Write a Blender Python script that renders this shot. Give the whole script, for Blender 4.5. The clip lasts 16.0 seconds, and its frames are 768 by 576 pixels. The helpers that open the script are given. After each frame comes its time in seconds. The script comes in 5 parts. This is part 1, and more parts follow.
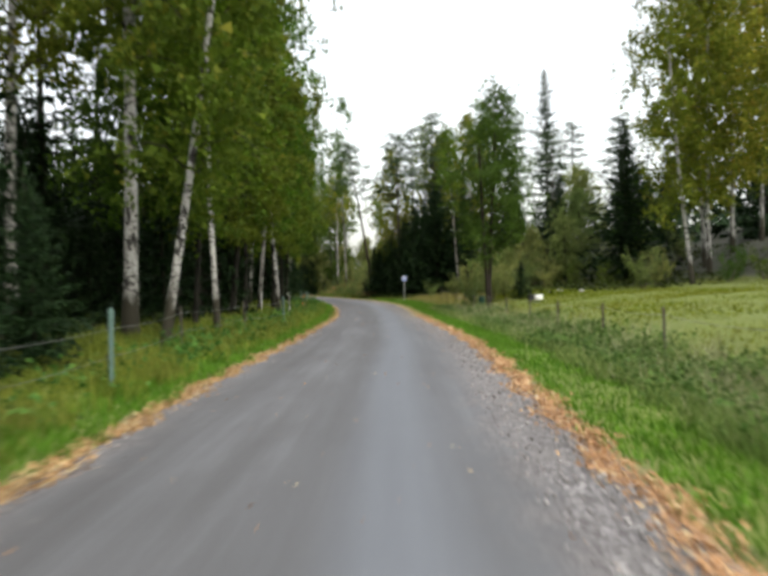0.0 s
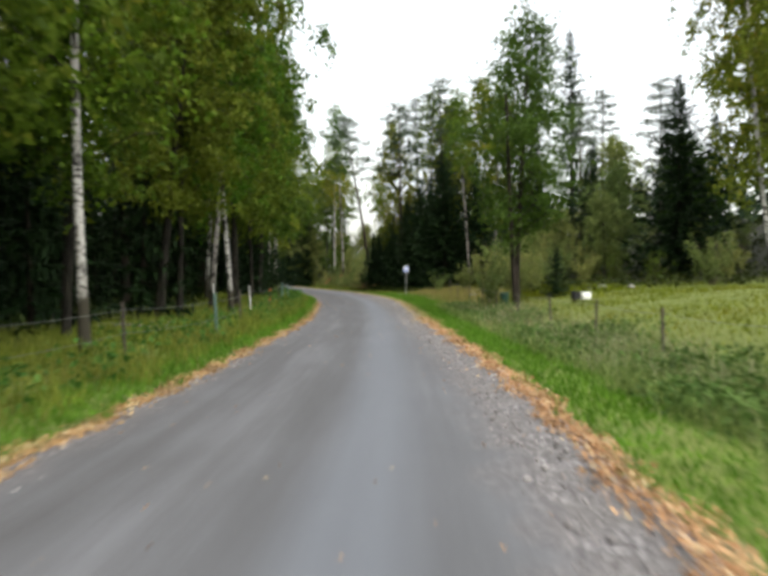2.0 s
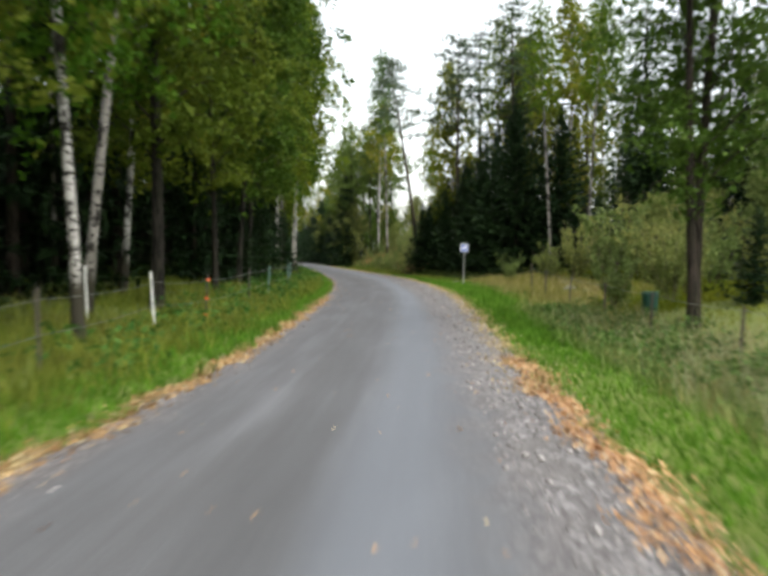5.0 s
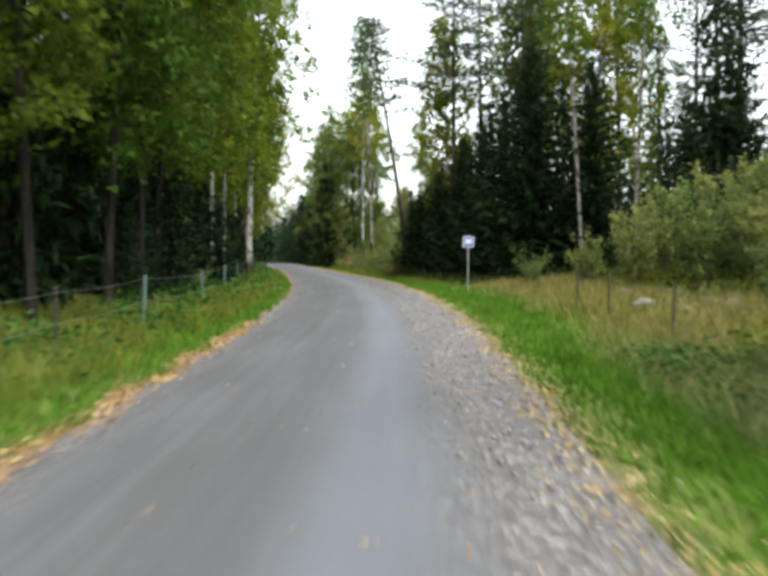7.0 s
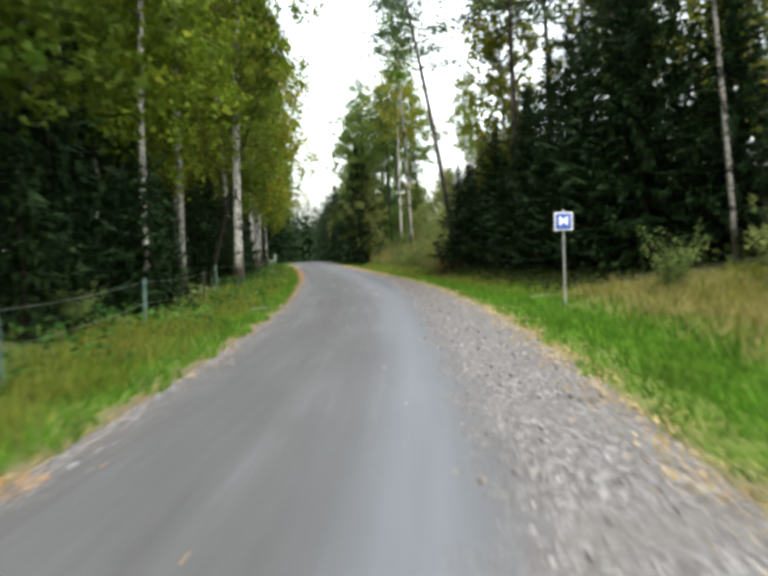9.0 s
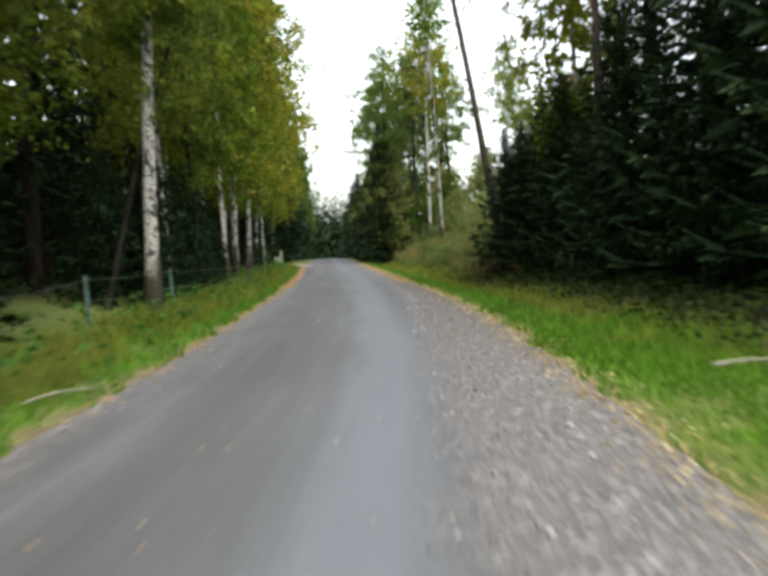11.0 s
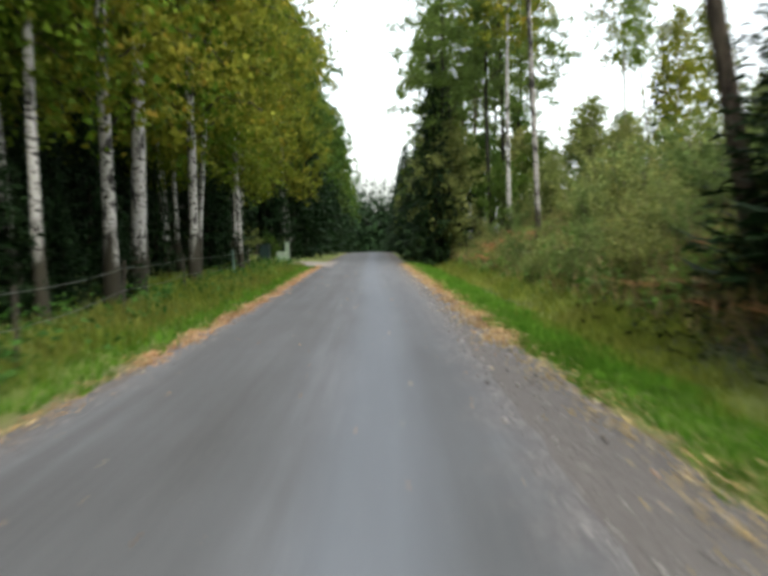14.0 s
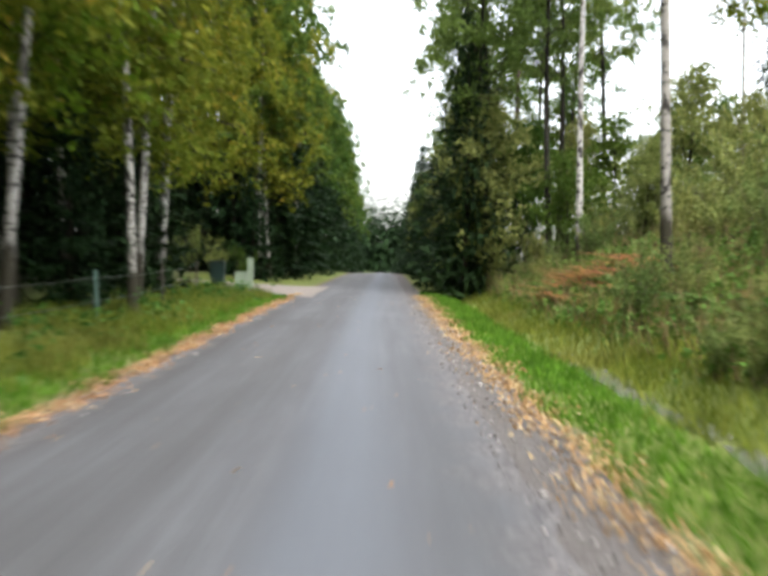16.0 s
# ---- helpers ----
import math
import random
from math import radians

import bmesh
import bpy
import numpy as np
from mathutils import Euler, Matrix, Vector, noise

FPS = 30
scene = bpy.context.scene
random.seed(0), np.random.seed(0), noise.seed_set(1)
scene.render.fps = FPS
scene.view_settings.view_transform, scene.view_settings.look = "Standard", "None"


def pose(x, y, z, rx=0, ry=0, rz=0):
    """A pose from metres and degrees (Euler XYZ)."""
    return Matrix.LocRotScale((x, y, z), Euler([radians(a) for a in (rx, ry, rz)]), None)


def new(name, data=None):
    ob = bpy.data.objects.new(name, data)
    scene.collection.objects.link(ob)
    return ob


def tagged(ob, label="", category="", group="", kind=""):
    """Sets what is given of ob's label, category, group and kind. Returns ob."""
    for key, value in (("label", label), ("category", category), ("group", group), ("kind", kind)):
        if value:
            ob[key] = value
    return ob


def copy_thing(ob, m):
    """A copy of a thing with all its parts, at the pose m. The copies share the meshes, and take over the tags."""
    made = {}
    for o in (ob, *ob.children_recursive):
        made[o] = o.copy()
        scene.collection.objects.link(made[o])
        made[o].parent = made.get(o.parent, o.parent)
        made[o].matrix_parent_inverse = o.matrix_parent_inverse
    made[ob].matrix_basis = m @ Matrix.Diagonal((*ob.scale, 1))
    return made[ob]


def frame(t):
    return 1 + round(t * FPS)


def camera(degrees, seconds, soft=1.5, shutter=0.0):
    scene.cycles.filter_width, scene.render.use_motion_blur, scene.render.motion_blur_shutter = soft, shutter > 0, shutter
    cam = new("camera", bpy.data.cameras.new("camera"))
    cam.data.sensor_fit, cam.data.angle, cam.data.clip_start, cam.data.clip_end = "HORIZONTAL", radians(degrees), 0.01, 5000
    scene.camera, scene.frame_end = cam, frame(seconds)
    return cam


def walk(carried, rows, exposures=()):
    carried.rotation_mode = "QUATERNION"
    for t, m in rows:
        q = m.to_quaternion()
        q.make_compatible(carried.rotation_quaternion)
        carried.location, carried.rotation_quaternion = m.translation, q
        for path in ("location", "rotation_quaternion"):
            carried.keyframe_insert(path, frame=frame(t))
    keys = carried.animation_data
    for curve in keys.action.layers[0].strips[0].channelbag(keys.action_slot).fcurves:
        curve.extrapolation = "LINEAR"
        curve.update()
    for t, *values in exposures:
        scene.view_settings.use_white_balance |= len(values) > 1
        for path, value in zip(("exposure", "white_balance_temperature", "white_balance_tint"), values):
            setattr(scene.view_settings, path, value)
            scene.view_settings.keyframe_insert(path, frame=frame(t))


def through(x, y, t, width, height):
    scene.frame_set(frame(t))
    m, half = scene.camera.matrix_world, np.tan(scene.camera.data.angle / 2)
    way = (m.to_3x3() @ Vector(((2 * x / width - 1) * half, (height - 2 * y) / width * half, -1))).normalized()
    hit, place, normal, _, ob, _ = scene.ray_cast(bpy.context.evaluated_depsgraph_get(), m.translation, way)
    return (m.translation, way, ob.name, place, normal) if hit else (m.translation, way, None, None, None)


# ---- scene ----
# ---- camera and its way along the road ----
cam = camera(45.8, 16.0, soft=3.9, shutter=0.85)
EYE = 1.3
PATH = [
    (0, 0.000, 0.000, -0.00, -0.26, 1.30),
    (0.5, 0.126, 2.604, -0.02, -0.45, 0.27),
    (1, 0.211, 5.116, -0.11, -0.34, 1.24),
    (1.5, 0.300, 7.577, 0.22, -1.06, -0.02),
    (2, 0.365, 10.074, 0.25, -0.82, 0.67),
    (2.5, 0.417, 12.583, 0.58, -1.08, 0.70),
    (3, 0.456, 15.136, 1.03, -0.74, -0.16),
    (3.5, 0.489, 17.760, 1.80, -0.93, 0.21),
    (4, 0.496, 20.325, 2.35, -1.58, -0.25),
    (4.2, 0.483, 21.331, 2.84, -2.09, -0.44),
    (6.3, 0.410, 32.439, 4.23, -2.07, -0.15),
    (6.5, 0.383, 33.537, 4.71, -2.18, 0.71),
    (7, 0.303, 36.308, 3.00, -2.22, 0.18),
    (7.5, 0.164, 39.196, 4.44, -1.14, 0.55),
    (8, 0.001, 42.164, 4.10, -1.31, 0.58),
    (8.5, -0.122, 45.083, 5.69, -2.52, 1.87),
    (8.7, -0.154, 46.181, 5.51, -2.58, 2.48),
    (10.8, -0.725, 58.329, 7.92, -2.44, 2.92),
    (11, -0.845, 59.592, 7.90, -2.79, 2.87),
    (11.5, -1.208, 62.797, 8.59, -2.60, 2.75),
    (12, -1.613, 66.054, 9.45, -2.78, 2.09),
    (12.5, -2.104, 69.234, 10.26, -2.86, 3.01),
    (13, -2.624, 72.510, 9.80, -3.86, 3.50),
    (13.5, -3.164, 75.888, 10.62, -3.59, 4.08),
    (14, -3.715, 79.257, 11.13, -3.23, 1.54),
    (14.5, -4.314, 82.586, 11.82, -4.08, 1.16),
    (15, -4.940, 85.891, 12.45, -2.17, 0.38),
    (15.5, -5.549, 89.135, 12.54, -1.49, 0.54),
    (16, -6.139, 92.292, 11.86, -2.07, -0.46),
]
walk(cam, [(t, pose(x, y, EYE, 90 + pitch, roll, yaw)) for t, x, y, yaw, pitch, roll in PATH],
     exposures=[(0, 0.22, 6850, 7), (3.5, 0.36, 6850, 7), (4.2, 0.4, 6800, 7), (7, 0.69, 6650, 4), (7.5, 0.79, 6650, 4), (8.5, 0.8, 6700, 4), (11, 0.64, 6700, 4), (12.5, 0.58, 6700, 4), (13.5, 0.58, 6650, 4), (14.5, 0.74, 6600, 5), (16, 1.02, 6600, 8)])

# ---- overcast daylight ----
SUN_UP, SUN_TURN = 60.0, 145.0
world = bpy.data.worlds.new("overcast_sky")
scene.world = world
world.use_nodes = True
wn, wl = world.node_tree.nodes, world.node_tree.links
wn.clear()
sky = wn.new("ShaderNodeTexSky")
sky.sky_type, sky.sun_disc = "NISHITA", False
sky.sun_elevation, sky.sun_rotation = radians(SUN_UP), radians(SUN_TURN)
sky.air_density, sky.dust_density, sky.ozone_density = 1.0, 3.0, 1.0
veil = wn.new("ShaderNodeHueSaturation")
veil.inputs["Saturation"].default_value = 0.28
veil.inputs["Value"].default_value = 1.0
back = wn.new("ShaderNodeBackground")
back.inputs["Strength"].default_value = 0.345
wout = wn.new("ShaderNodeOutputWorld")
wl.new(sky.outputs["Color"], veil.inputs["Color"])
wl.new(veil.outputs["Color"], back.inputs["Color"])
wl.new(back.outputs["Background"], wout.inputs["Surface"])

sun_data = bpy.data.lights.new("sun", "SUN")
sun_data.energy, sun_data.angle, sun_data.color = 1.25, radians(40), (1.0, 0.97, 0.91)
sun = new("sun", sun_data)
sun.rotation_euler = (radians(90 - SUN_UP), 0, radians(180 - SUN_TURN))


# ---- materials ----
def shader(name):
    m = bpy.data.materials.new(name)
    m.use_nodes = True
    nt = m.node_tree
    nt.nodes.clear()
    out = nt.nodes.new("ShaderNodeOutputMaterial")
    b = nt.nodes.new("ShaderNodeBsdfPrincipled")
    nt.links.new(b.outputs["BSDF"], out.inputs["Surface"])
    return m, nt, b, out


def ramp(nt, fac, stops):
    r = nt.nodes.new("ShaderNodeValToRGB")
    e = r.color_ramp.elements
    while len(e) < len(stops):
        e.new(0.5)
    for el, (p, c) in zip(e, stops):
        el.position, el.color = p, (*c, 1) if len(c) == 3 else c
    nt.links.new(fac, r.inputs["Fac"])
    return r.outputs["Color"]


def grey(v):
    return (v, v, v)


def mixed(nt, fac, a, b, blend="MIX"):
    n = nt.nodes.new("ShaderNodeMix")
    n.data_type, n.blend_type = "RGBA", blend
    ia, ib = n.inputs[6], n.inputs[7]
    if isinstance(fac, (int, float)):
        n.inputs[0].default_value = fac
    else:
        nt.links.new(fac, n.inputs[0])
    for sock, v in ((ia, a), (ib, b)):
        if isinstance(v, tuple):
            sock.default_value = (*v, 1)
        else:
            nt.links.new(v, sock)
    return n.outputs[2]


def math_node(nt, op, a, b=0.0, c=0.0):
    n = nt.nodes.new("ShaderNodeMath")
    n.operation = op
    for i, v in enumerate((a, b, c)):
        if isinstance(v, (int, float)):
            n.inputs[i].default_value = v
        else:
            nt.links.new(v, n.inputs[i])
    return n.outputs[0]


def stretched(nt, source, sx, sy, sz):
    n = nt.nodes.new("ShaderNodeMapping")
    n.inputs["Scale"].default_value = (sx, sy, sz)
    nt.links.new(source, n.inputs["Vector"])
    return n.outputs["Vector"]


def noise_of(nt, vector, scale, detail=3.0, rough=0.55):
    n = nt.nodes.new("ShaderNodeTexNoise")
    n.inputs["Scale"].default_value, n.inputs["Detail"].default_value, n.inputs["Roughness"].default_value = scale, detail, rough
    nt.links.new(vector, n.inputs["Vector"])
    return n.outputs["Fac"]


def bumped(nt, b, height, strength, distance):
    n = nt.nodes.new("ShaderNodeBump")
    n.inputs["Strength"].default_value, n.inputs["Distance"].default_value = strength, distance
    nt.links.new(height, n.inputs["Height"])
    nt.links.new(n.outputs["Normal"], b.inputs["Normal"])


def foliage(name, dark, mid, light, through=0.3, turn=0.12, accent=None):
    """Leaves: each leaf and each tree a little different, light passing through them."""
    m, nt, b, out = shader(name)
    geo = nt.nodes.new("ShaderNodeNewGeometry")
    info = nt.nodes.new("ShaderNodeObjectInfo")
    dark, light = (tuple(c + (d - c) * k for c, d in zip(mid, end)) for end, k in ((dark, 0.6), (light, 0.65)))
    stops = [(0.0, dark), (0.5, mid), (1.0, light)] if accent is None else [(0.0, dark), (0.5, mid), (0.86, light), (1.0, accent)]
    col = ramp(nt, geo.outputs["Random Per Island"], stops)
    hsv = nt.nodes.new("ShaderNodeHueSaturation")
    hue = math_node(nt, "MULTIPLY_ADD", info.outputs["Random"], -turn * 0.35, 0.5 + turn * 0.17)
    val = math_node(nt, "MULTIPLY_ADD", info.outputs["Random"], 0.35, 0.82)
    # broad value noise paints a crown's lit and shaded masses into the colour
    spot = nt.nodes.new("ShaderNodeTexCoord")
    val = math_node(nt, "MULTIPLY", val, math_node(nt, "MULTIPLY_ADD", noise_of(nt, spot.outputs["Object"], 0.9, 3.0, 0.6), 1.5, 0.25))
    nt.links.new(hue, hsv.inputs["Hue"])
    nt.links.new(val, hsv.inputs["Value"])
    nt.links.new(col, hsv.inputs["Color"])
    nt.links.new(hsv.outputs["Color"], b.inputs["Base Color"])
    b.inputs["Roughness"].default_value = 0.62
    b.inputs["Specular IOR Level"].default_value = 0.08
    tr = nt.nodes.new("ShaderNodeBsdfTranslucent")
    nt.links.new(hsv.outputs["Color"], tr.inputs["Color"])
    mx = nt.nodes.new("ShaderNodeMixShader")
    mx.inputs[0].default_value = through
    nt.links.new(b.outputs["BSDF"], mx.inputs[1])
    nt.links.new(tr.outputs["BSDF"], mx.inputs[2])
    nt.links.new(mx.outputs["Shader"], out.inputs["Surface"])
    return m


def grassy(name, dark, mid, light, patch, through=0.3):
    """Blades of grass: blade by blade and patch by patch."""
    m, nt, b, out = shader(name)
    geo = nt.nodes.new("ShaderNodeNewGeometry")
    tc = nt.nodes.new("ShaderNodeTexCoord")
    col = ramp(nt, geo.outputs["Random Per Island"], [(0.0, dark), (0.55, mid), (1.0, light)])
    big = noise_of(nt, tc.outputs["Object"], 0.45, 3.0)
    fac = ramp(nt, big, [(0.45, grey(0.0)), (0.7, grey(0.75))])
    col = mixed(nt, fac, col, patch)
    lump = math_node(nt, "MULTIPLY_ADD", noise_of(nt, tc.outputs["Object"], 2.3, 3.0, 0.6), 1.9, 0.05)
    tone = nt.nodes.new("ShaderNodeHueSaturation")
    nt.links.new(lump, tone.inputs["Value"])
    nt.links.new(col, tone.inputs["Color"])
    col = tone.outputs["Color"]
    nt.links.new(col, b.inputs["Base Color"])
    b.inputs["Roughness"].default_value = 0.6
    b.inputs["Specular IOR Level"].default_value = 0.08
    tr = nt.nodes.new("ShaderNodeBsdfTranslucent")
    nt.links.new(col, tr.inputs["Color"])
    mx = nt.nodes.new("ShaderNodeMixShader")
    mx.inputs[0].default_value = through
    nt.links.new(b.outputs["BSDF"], mx.inputs[1])
    nt.links.new(tr.outputs["BSDF"], mx.inputs[2])
    nt.links.new(mx.outputs["Shader"], out.inputs["Surface"])
    return m


def bark(name, base, second, marks=None, foot=None, scale=(9, 9, 2.0), rough=0.85):
    m, nt, b, out = shader(name)
    tc = nt.nodes.new("ShaderNodeTexCoord")
    o = tc.outputs["Object"]
    col = mixed(nt, noise_of(nt, stretched(nt, o, *scale), 1.6, 5.0), base, second)
    grain = noise_of(nt, stretched(nt, o, 22, 22, 5), 1.0, 4.0)
    if marks is None:
        furrow = ramp(nt, noise_of(nt, stretched(nt, o, 17, 17, 2.2), 1.0, 4.0, 0.65), [(0.40, grey(0.0)), (0.56, grey(1.0))])
        moss = ramp(nt, noise_of(nt, stretched(nt, o, 3.0, 3.0, 0.8), 1.0, 4.0), [(0.48, grey(0.0)), (0.7, grey(0.55))])
        col = mixed(nt, furrow, tuple(c * 0.3 for c in base), mixed(nt, moss, col, (0.035, 0.04, 0.018)))
        grain = furrow
    if marks is not None:
        lines = noise_of(nt, stretched(nt, o, 8.0, 8.0, 17), 1.0, 3.0, 0.6)
        col = mixed(nt, ramp(nt, lines, [(0.53, grey(0.0)), (0.60, grey(1.0))]), col, marks)
        blots = noise_of(nt, stretched(nt, o, 6.0, 6.0, 2.6), 1.0, 4.0)
        col = mixed(nt, ramp(nt, blots, [(0.52, grey(0.0)), (0.60, grey(0.95))]), col, marks)
    if foot is not None:
        sep = nt.nodes.new("ShaderNodeSeparateXYZ")
        nt.links.new(o, sep.inputs[0])
        edge = math_node(nt, "ADD", sep.outputs["Z"], math_node(nt, "MULTIPLY", noise_of(nt, stretched(nt, o, 5, 5, 1.5), 1.0, 3.0), -1.7))
        col = mixed(nt, ramp(nt, edge, [(0.0, grey(1.0)), (0.55, grey(0.0))]), col, foot)
    nt.links.new(col, b.inputs["Base Color"])
    b.inputs["Roughness"].default_value = rough
    b.inputs["Specular IOR Level"].default_value = 0.12
    bumped(nt, b, grain, 0.5, 0.02)
    return m


def plain(name, colour, rough=0.6, metal=0.0, vary=0.25, scale=14.0):
    m, nt, b, out = shader(name)
    tc = nt.nodes.new("ShaderNodeTexCoord")
    n = noise_of(nt, tc.outputs["Object"], scale, 4.0)
    n2 = noise_of(nt, tc.outputs["Object"], scale * 0.17, 2.0)
    both = math_node(nt, "ADD", math_node(nt, "MULTIPLY", n, 0.5), math_node(nt, "MULTIPLY", n2, 0.5))
    lo = tuple(c * (1 - vary) for c in colour)
    hi = tuple(min(1, c * (1 + vary)) for c in colour)
    nt.links.new(ramp(nt, both, [(0.3, lo), (0.7, hi)]), b.inputs["Base Color"])
    b.inputs["Roughness"].default_value, b.inputs["Metallic"].default_value = rough, metal
    bumped(nt, b, n, 0.15, 0.004)
    return m


def asphalt_material():
    m, nt, b, out = shader("worn_asphalt")
    uv = nt.nodes.new("ShaderNodeUVMap").outputs["UV"]
    tc = nt.nodes.new("ShaderNodeTexCoord").outputs["Object"]
    streak = noise_of(nt, stretched(nt, uv, 1.15, 0.02, 1), 1.0, 3.0, 0.5)
    fine = noise_of(nt, stretched(nt, uv, 6.0, 0.25, 1), 1.0, 4.0, 0.6)
    stain = noise_of(nt, stretched(nt, uv, 0.9, 0.28, 1), 1.0, 4.0)
    grain = noise_of(nt, tc, 70.0, 3.0, 0.7)
    v = math_node(nt, "ADD", math_node(nt, "MULTIPLY", streak, 0.38), math_node(nt, "MULTIPLY", fine, 0.2))
    v = math_node(nt, "ADD", v, math_node(nt, "MULTIPLY", stain, 0.22))
    v = math_node(nt, "ADD", v, math_node(nt, "MULTIPLY", grain, 0.16))
    col = ramp(nt, v, [(0.35, (0.052, 0.050, 0.051)), (0.49, (0.080, 0.080, 0.085)), (0.64, (0.14, 0.143, 0.156))])
    lane = nt.nodes.new("ShaderNodeSeparateXYZ")
    nt.links.new(uv, lane.inputs[0])
    sway = math_node(nt, "ADD", lane.outputs["X"], math_node(nt, "MULTIPLY_ADD", noise_of(nt, stretched(nt, uv, 0.0, 0.06, 1), 1.0, 2.0), 0.5, -0.25))
    band = ramp(nt, math_node(nt, "MULTIPLY_ADD", sway, 0.25, 0.5), [(0.1, grey(0.0)), (0.22, grey(0.06)), (0.34, grey(0.04)), (0.5, grey(0.18)), (0.575, grey(0.82)), (0.645, grey(0.85)), (0.73, grey(0.3)), (0.9, grey(0.08))])
    col = mixed(nt, math_node(nt, "MULTIPLY", band, 0.55), col, (0.152, 0.172, 0.206))
    chips = nt.nodes.new("ShaderNodeTexVoronoi")
    chips.inputs["Scale"].default_value = 26.0
    nt.links.new(tc, chips.inputs["Vector"])
    spot = ramp(nt, chips.outputs["Distance"], [(0.07, grey(0.7)), (0.13, grey(0.0))])
    gate = ramp(nt, noise_of(nt, tc, 3.1, 2.0), [(0.56, grey(0.0)), (0.66, grey(1.0))])
    col = mixed(nt, math_node(nt, "MULTIPLY", spot, gate), col, (0.32, 0.30, 0.27))
    rim = nt.nodes.new("ShaderNodeAttribute")
    rim.attribute_name = "rim"
    broken = math_node(nt, "ADD", rim.outputs["Fac"], math_node(nt, "MULTIPLY_ADD", noise_of(nt, stretched(nt, tc, 1, 0.45, 1), 3.0, 5.0, 0.65), 0.9, -0.45))
    stones = nt.nodes.new("ShaderNodeTexVoronoi")
    stones.inputs["Scale"].default_value = 34.0
    nt.links.new(tc, stones.inputs["Vector"])
    tone = nt.nodes.new("ShaderNodeSeparateColor")
    nt.links.new(stones.outputs["Color"], tone.inputs[0])
    loose = ramp(nt, tone.outputs["Red"], [(0.0, (0.058, 0.053, 0.054)), (0.5, (0.098, 0.090, 0.092)), (1.0, (0.215, 0.2, 0.2))])
    col = mixed(nt, ramp(nt, broken, [(0.0, grey(0.85)), (0.4, grey(0.0))]), col, loose)
    nt.links.new(col, b.inputs["Base Color"])
    b.inputs["Roughness"].default_value = 0.8
    b.inputs["Specular IOR Level"].default_value = 0.35
    bumped(nt, b, grain, 0.35, 0.006)
    return m


def gravel_material():
    m, nt, b, out = shader("loose_gravel")
    tc = nt.nodes.new("ShaderNodeTexCoord").outputs["Object"]
    vo = nt.nodes.new("ShaderNodeTexVoronoi")
    vo.inputs["Scale"].default_value = 30.0
    nt.links.new(tc, vo.inputs["Vector"])
    tone = nt.nodes.new("ShaderNodeSeparateColor")
    nt.links.new(vo.outputs["Color"], tone.inputs[0])
    col = ramp(nt, tone.outputs["Red"], [(0.0, (0.058, 0.053, 0.054)), (0.5, (0.098, 0.090, 0.092)), (0.86, (0.2, 0.192, 0.2)), (1.0, (0.4, 0.39, 0.385))])
    patch = ramp(nt, noise_of(nt, tc, 1.3, 4.0), [(0.4, grey(0.0)), (0.65, grey(0.75))])
    col = mixed(nt, patch, col, (0.125, 0.117, 0.115))
    along = nt.nodes.new("ShaderNodeSeparateXYZ")
    nt.links.new(tc, along.inputs[0])
    dusty = ramp(nt, math_node(nt, "MULTIPLY_ADD", math_node(nt, "ADD", along.outputs["Y"], math_node(nt, "MULTIPLY", noise_of(nt, tc, 0.5, 3.0), 8.0)), 0.055, -3.6), [(0.0, grey(0.0)), (1.0, grey(0.85))])
    col = mixed(nt, dusty, col, mixed(nt, noise_of(nt, tc, 5.0, 4.0), (0.075, 0.066, 0.062), (0.115, 0.102, 0.096)))
    nt.links.new(col, b.inputs["Base Color"])
    b.inputs["Roughness"].default_value = 0.9
    bumped(nt, b, vo.outputs["Distance"], 0.8, 0.02)
    return m


def ground_material():
    """Soil, turf and shade-darkened forest floor, by the distance from the carriageway stored on the sheet."""
    m, nt, b, out = shader("soil_and_turf")
    tc = nt.nodes.new("ShaderNodeTexCoord").outputs["Object"]
    at = nt.nodes.new("ShaderNodeAttribute")
    at.attribute_name = "off_road"
    fl = nt.nodes.new("ShaderNodeAttribute")
    fl.attribute_name = "forest"
    wob = math_node(nt, "MULTIPLY_ADD", noise_of(nt, tc, 2.6, 4.0), 0.9, -0.45)
    d = math_node(nt, "ADD", at.outputs["Fac"], wob)
    soil = mixed(nt, noise_of(nt, tc, 9.0, 4.0), (0.07, 0.062, 0.03), (0.15, 0.125, 0.06))
    turf = mixed(nt, noise_of(nt, tc, 1.2, 5.0), (0.052, 0.085, 0.009), (0.115, 0.15, 0.017))
    turf = mixed(nt, ramp(nt, noise_of(nt, tc, 14.0, 4.0), [(0.4, grey(0.0)), (0.75, grey(0.6))]), turf, (0.155, 0.14, 0.032))
    # near-black floor colour: the shade under the trees is put into it
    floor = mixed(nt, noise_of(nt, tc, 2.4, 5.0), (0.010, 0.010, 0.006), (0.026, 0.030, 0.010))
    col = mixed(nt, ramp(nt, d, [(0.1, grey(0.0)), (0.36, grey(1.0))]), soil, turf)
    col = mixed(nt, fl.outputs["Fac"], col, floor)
    nt.links.new(col, b.inputs["Base Color"])
    b.inputs["Roughness"].default_value = 0.95
    bumped(nt, b, noise_of(nt, tc, 18.0, 4.0), 0.5, 0.03)
    return m


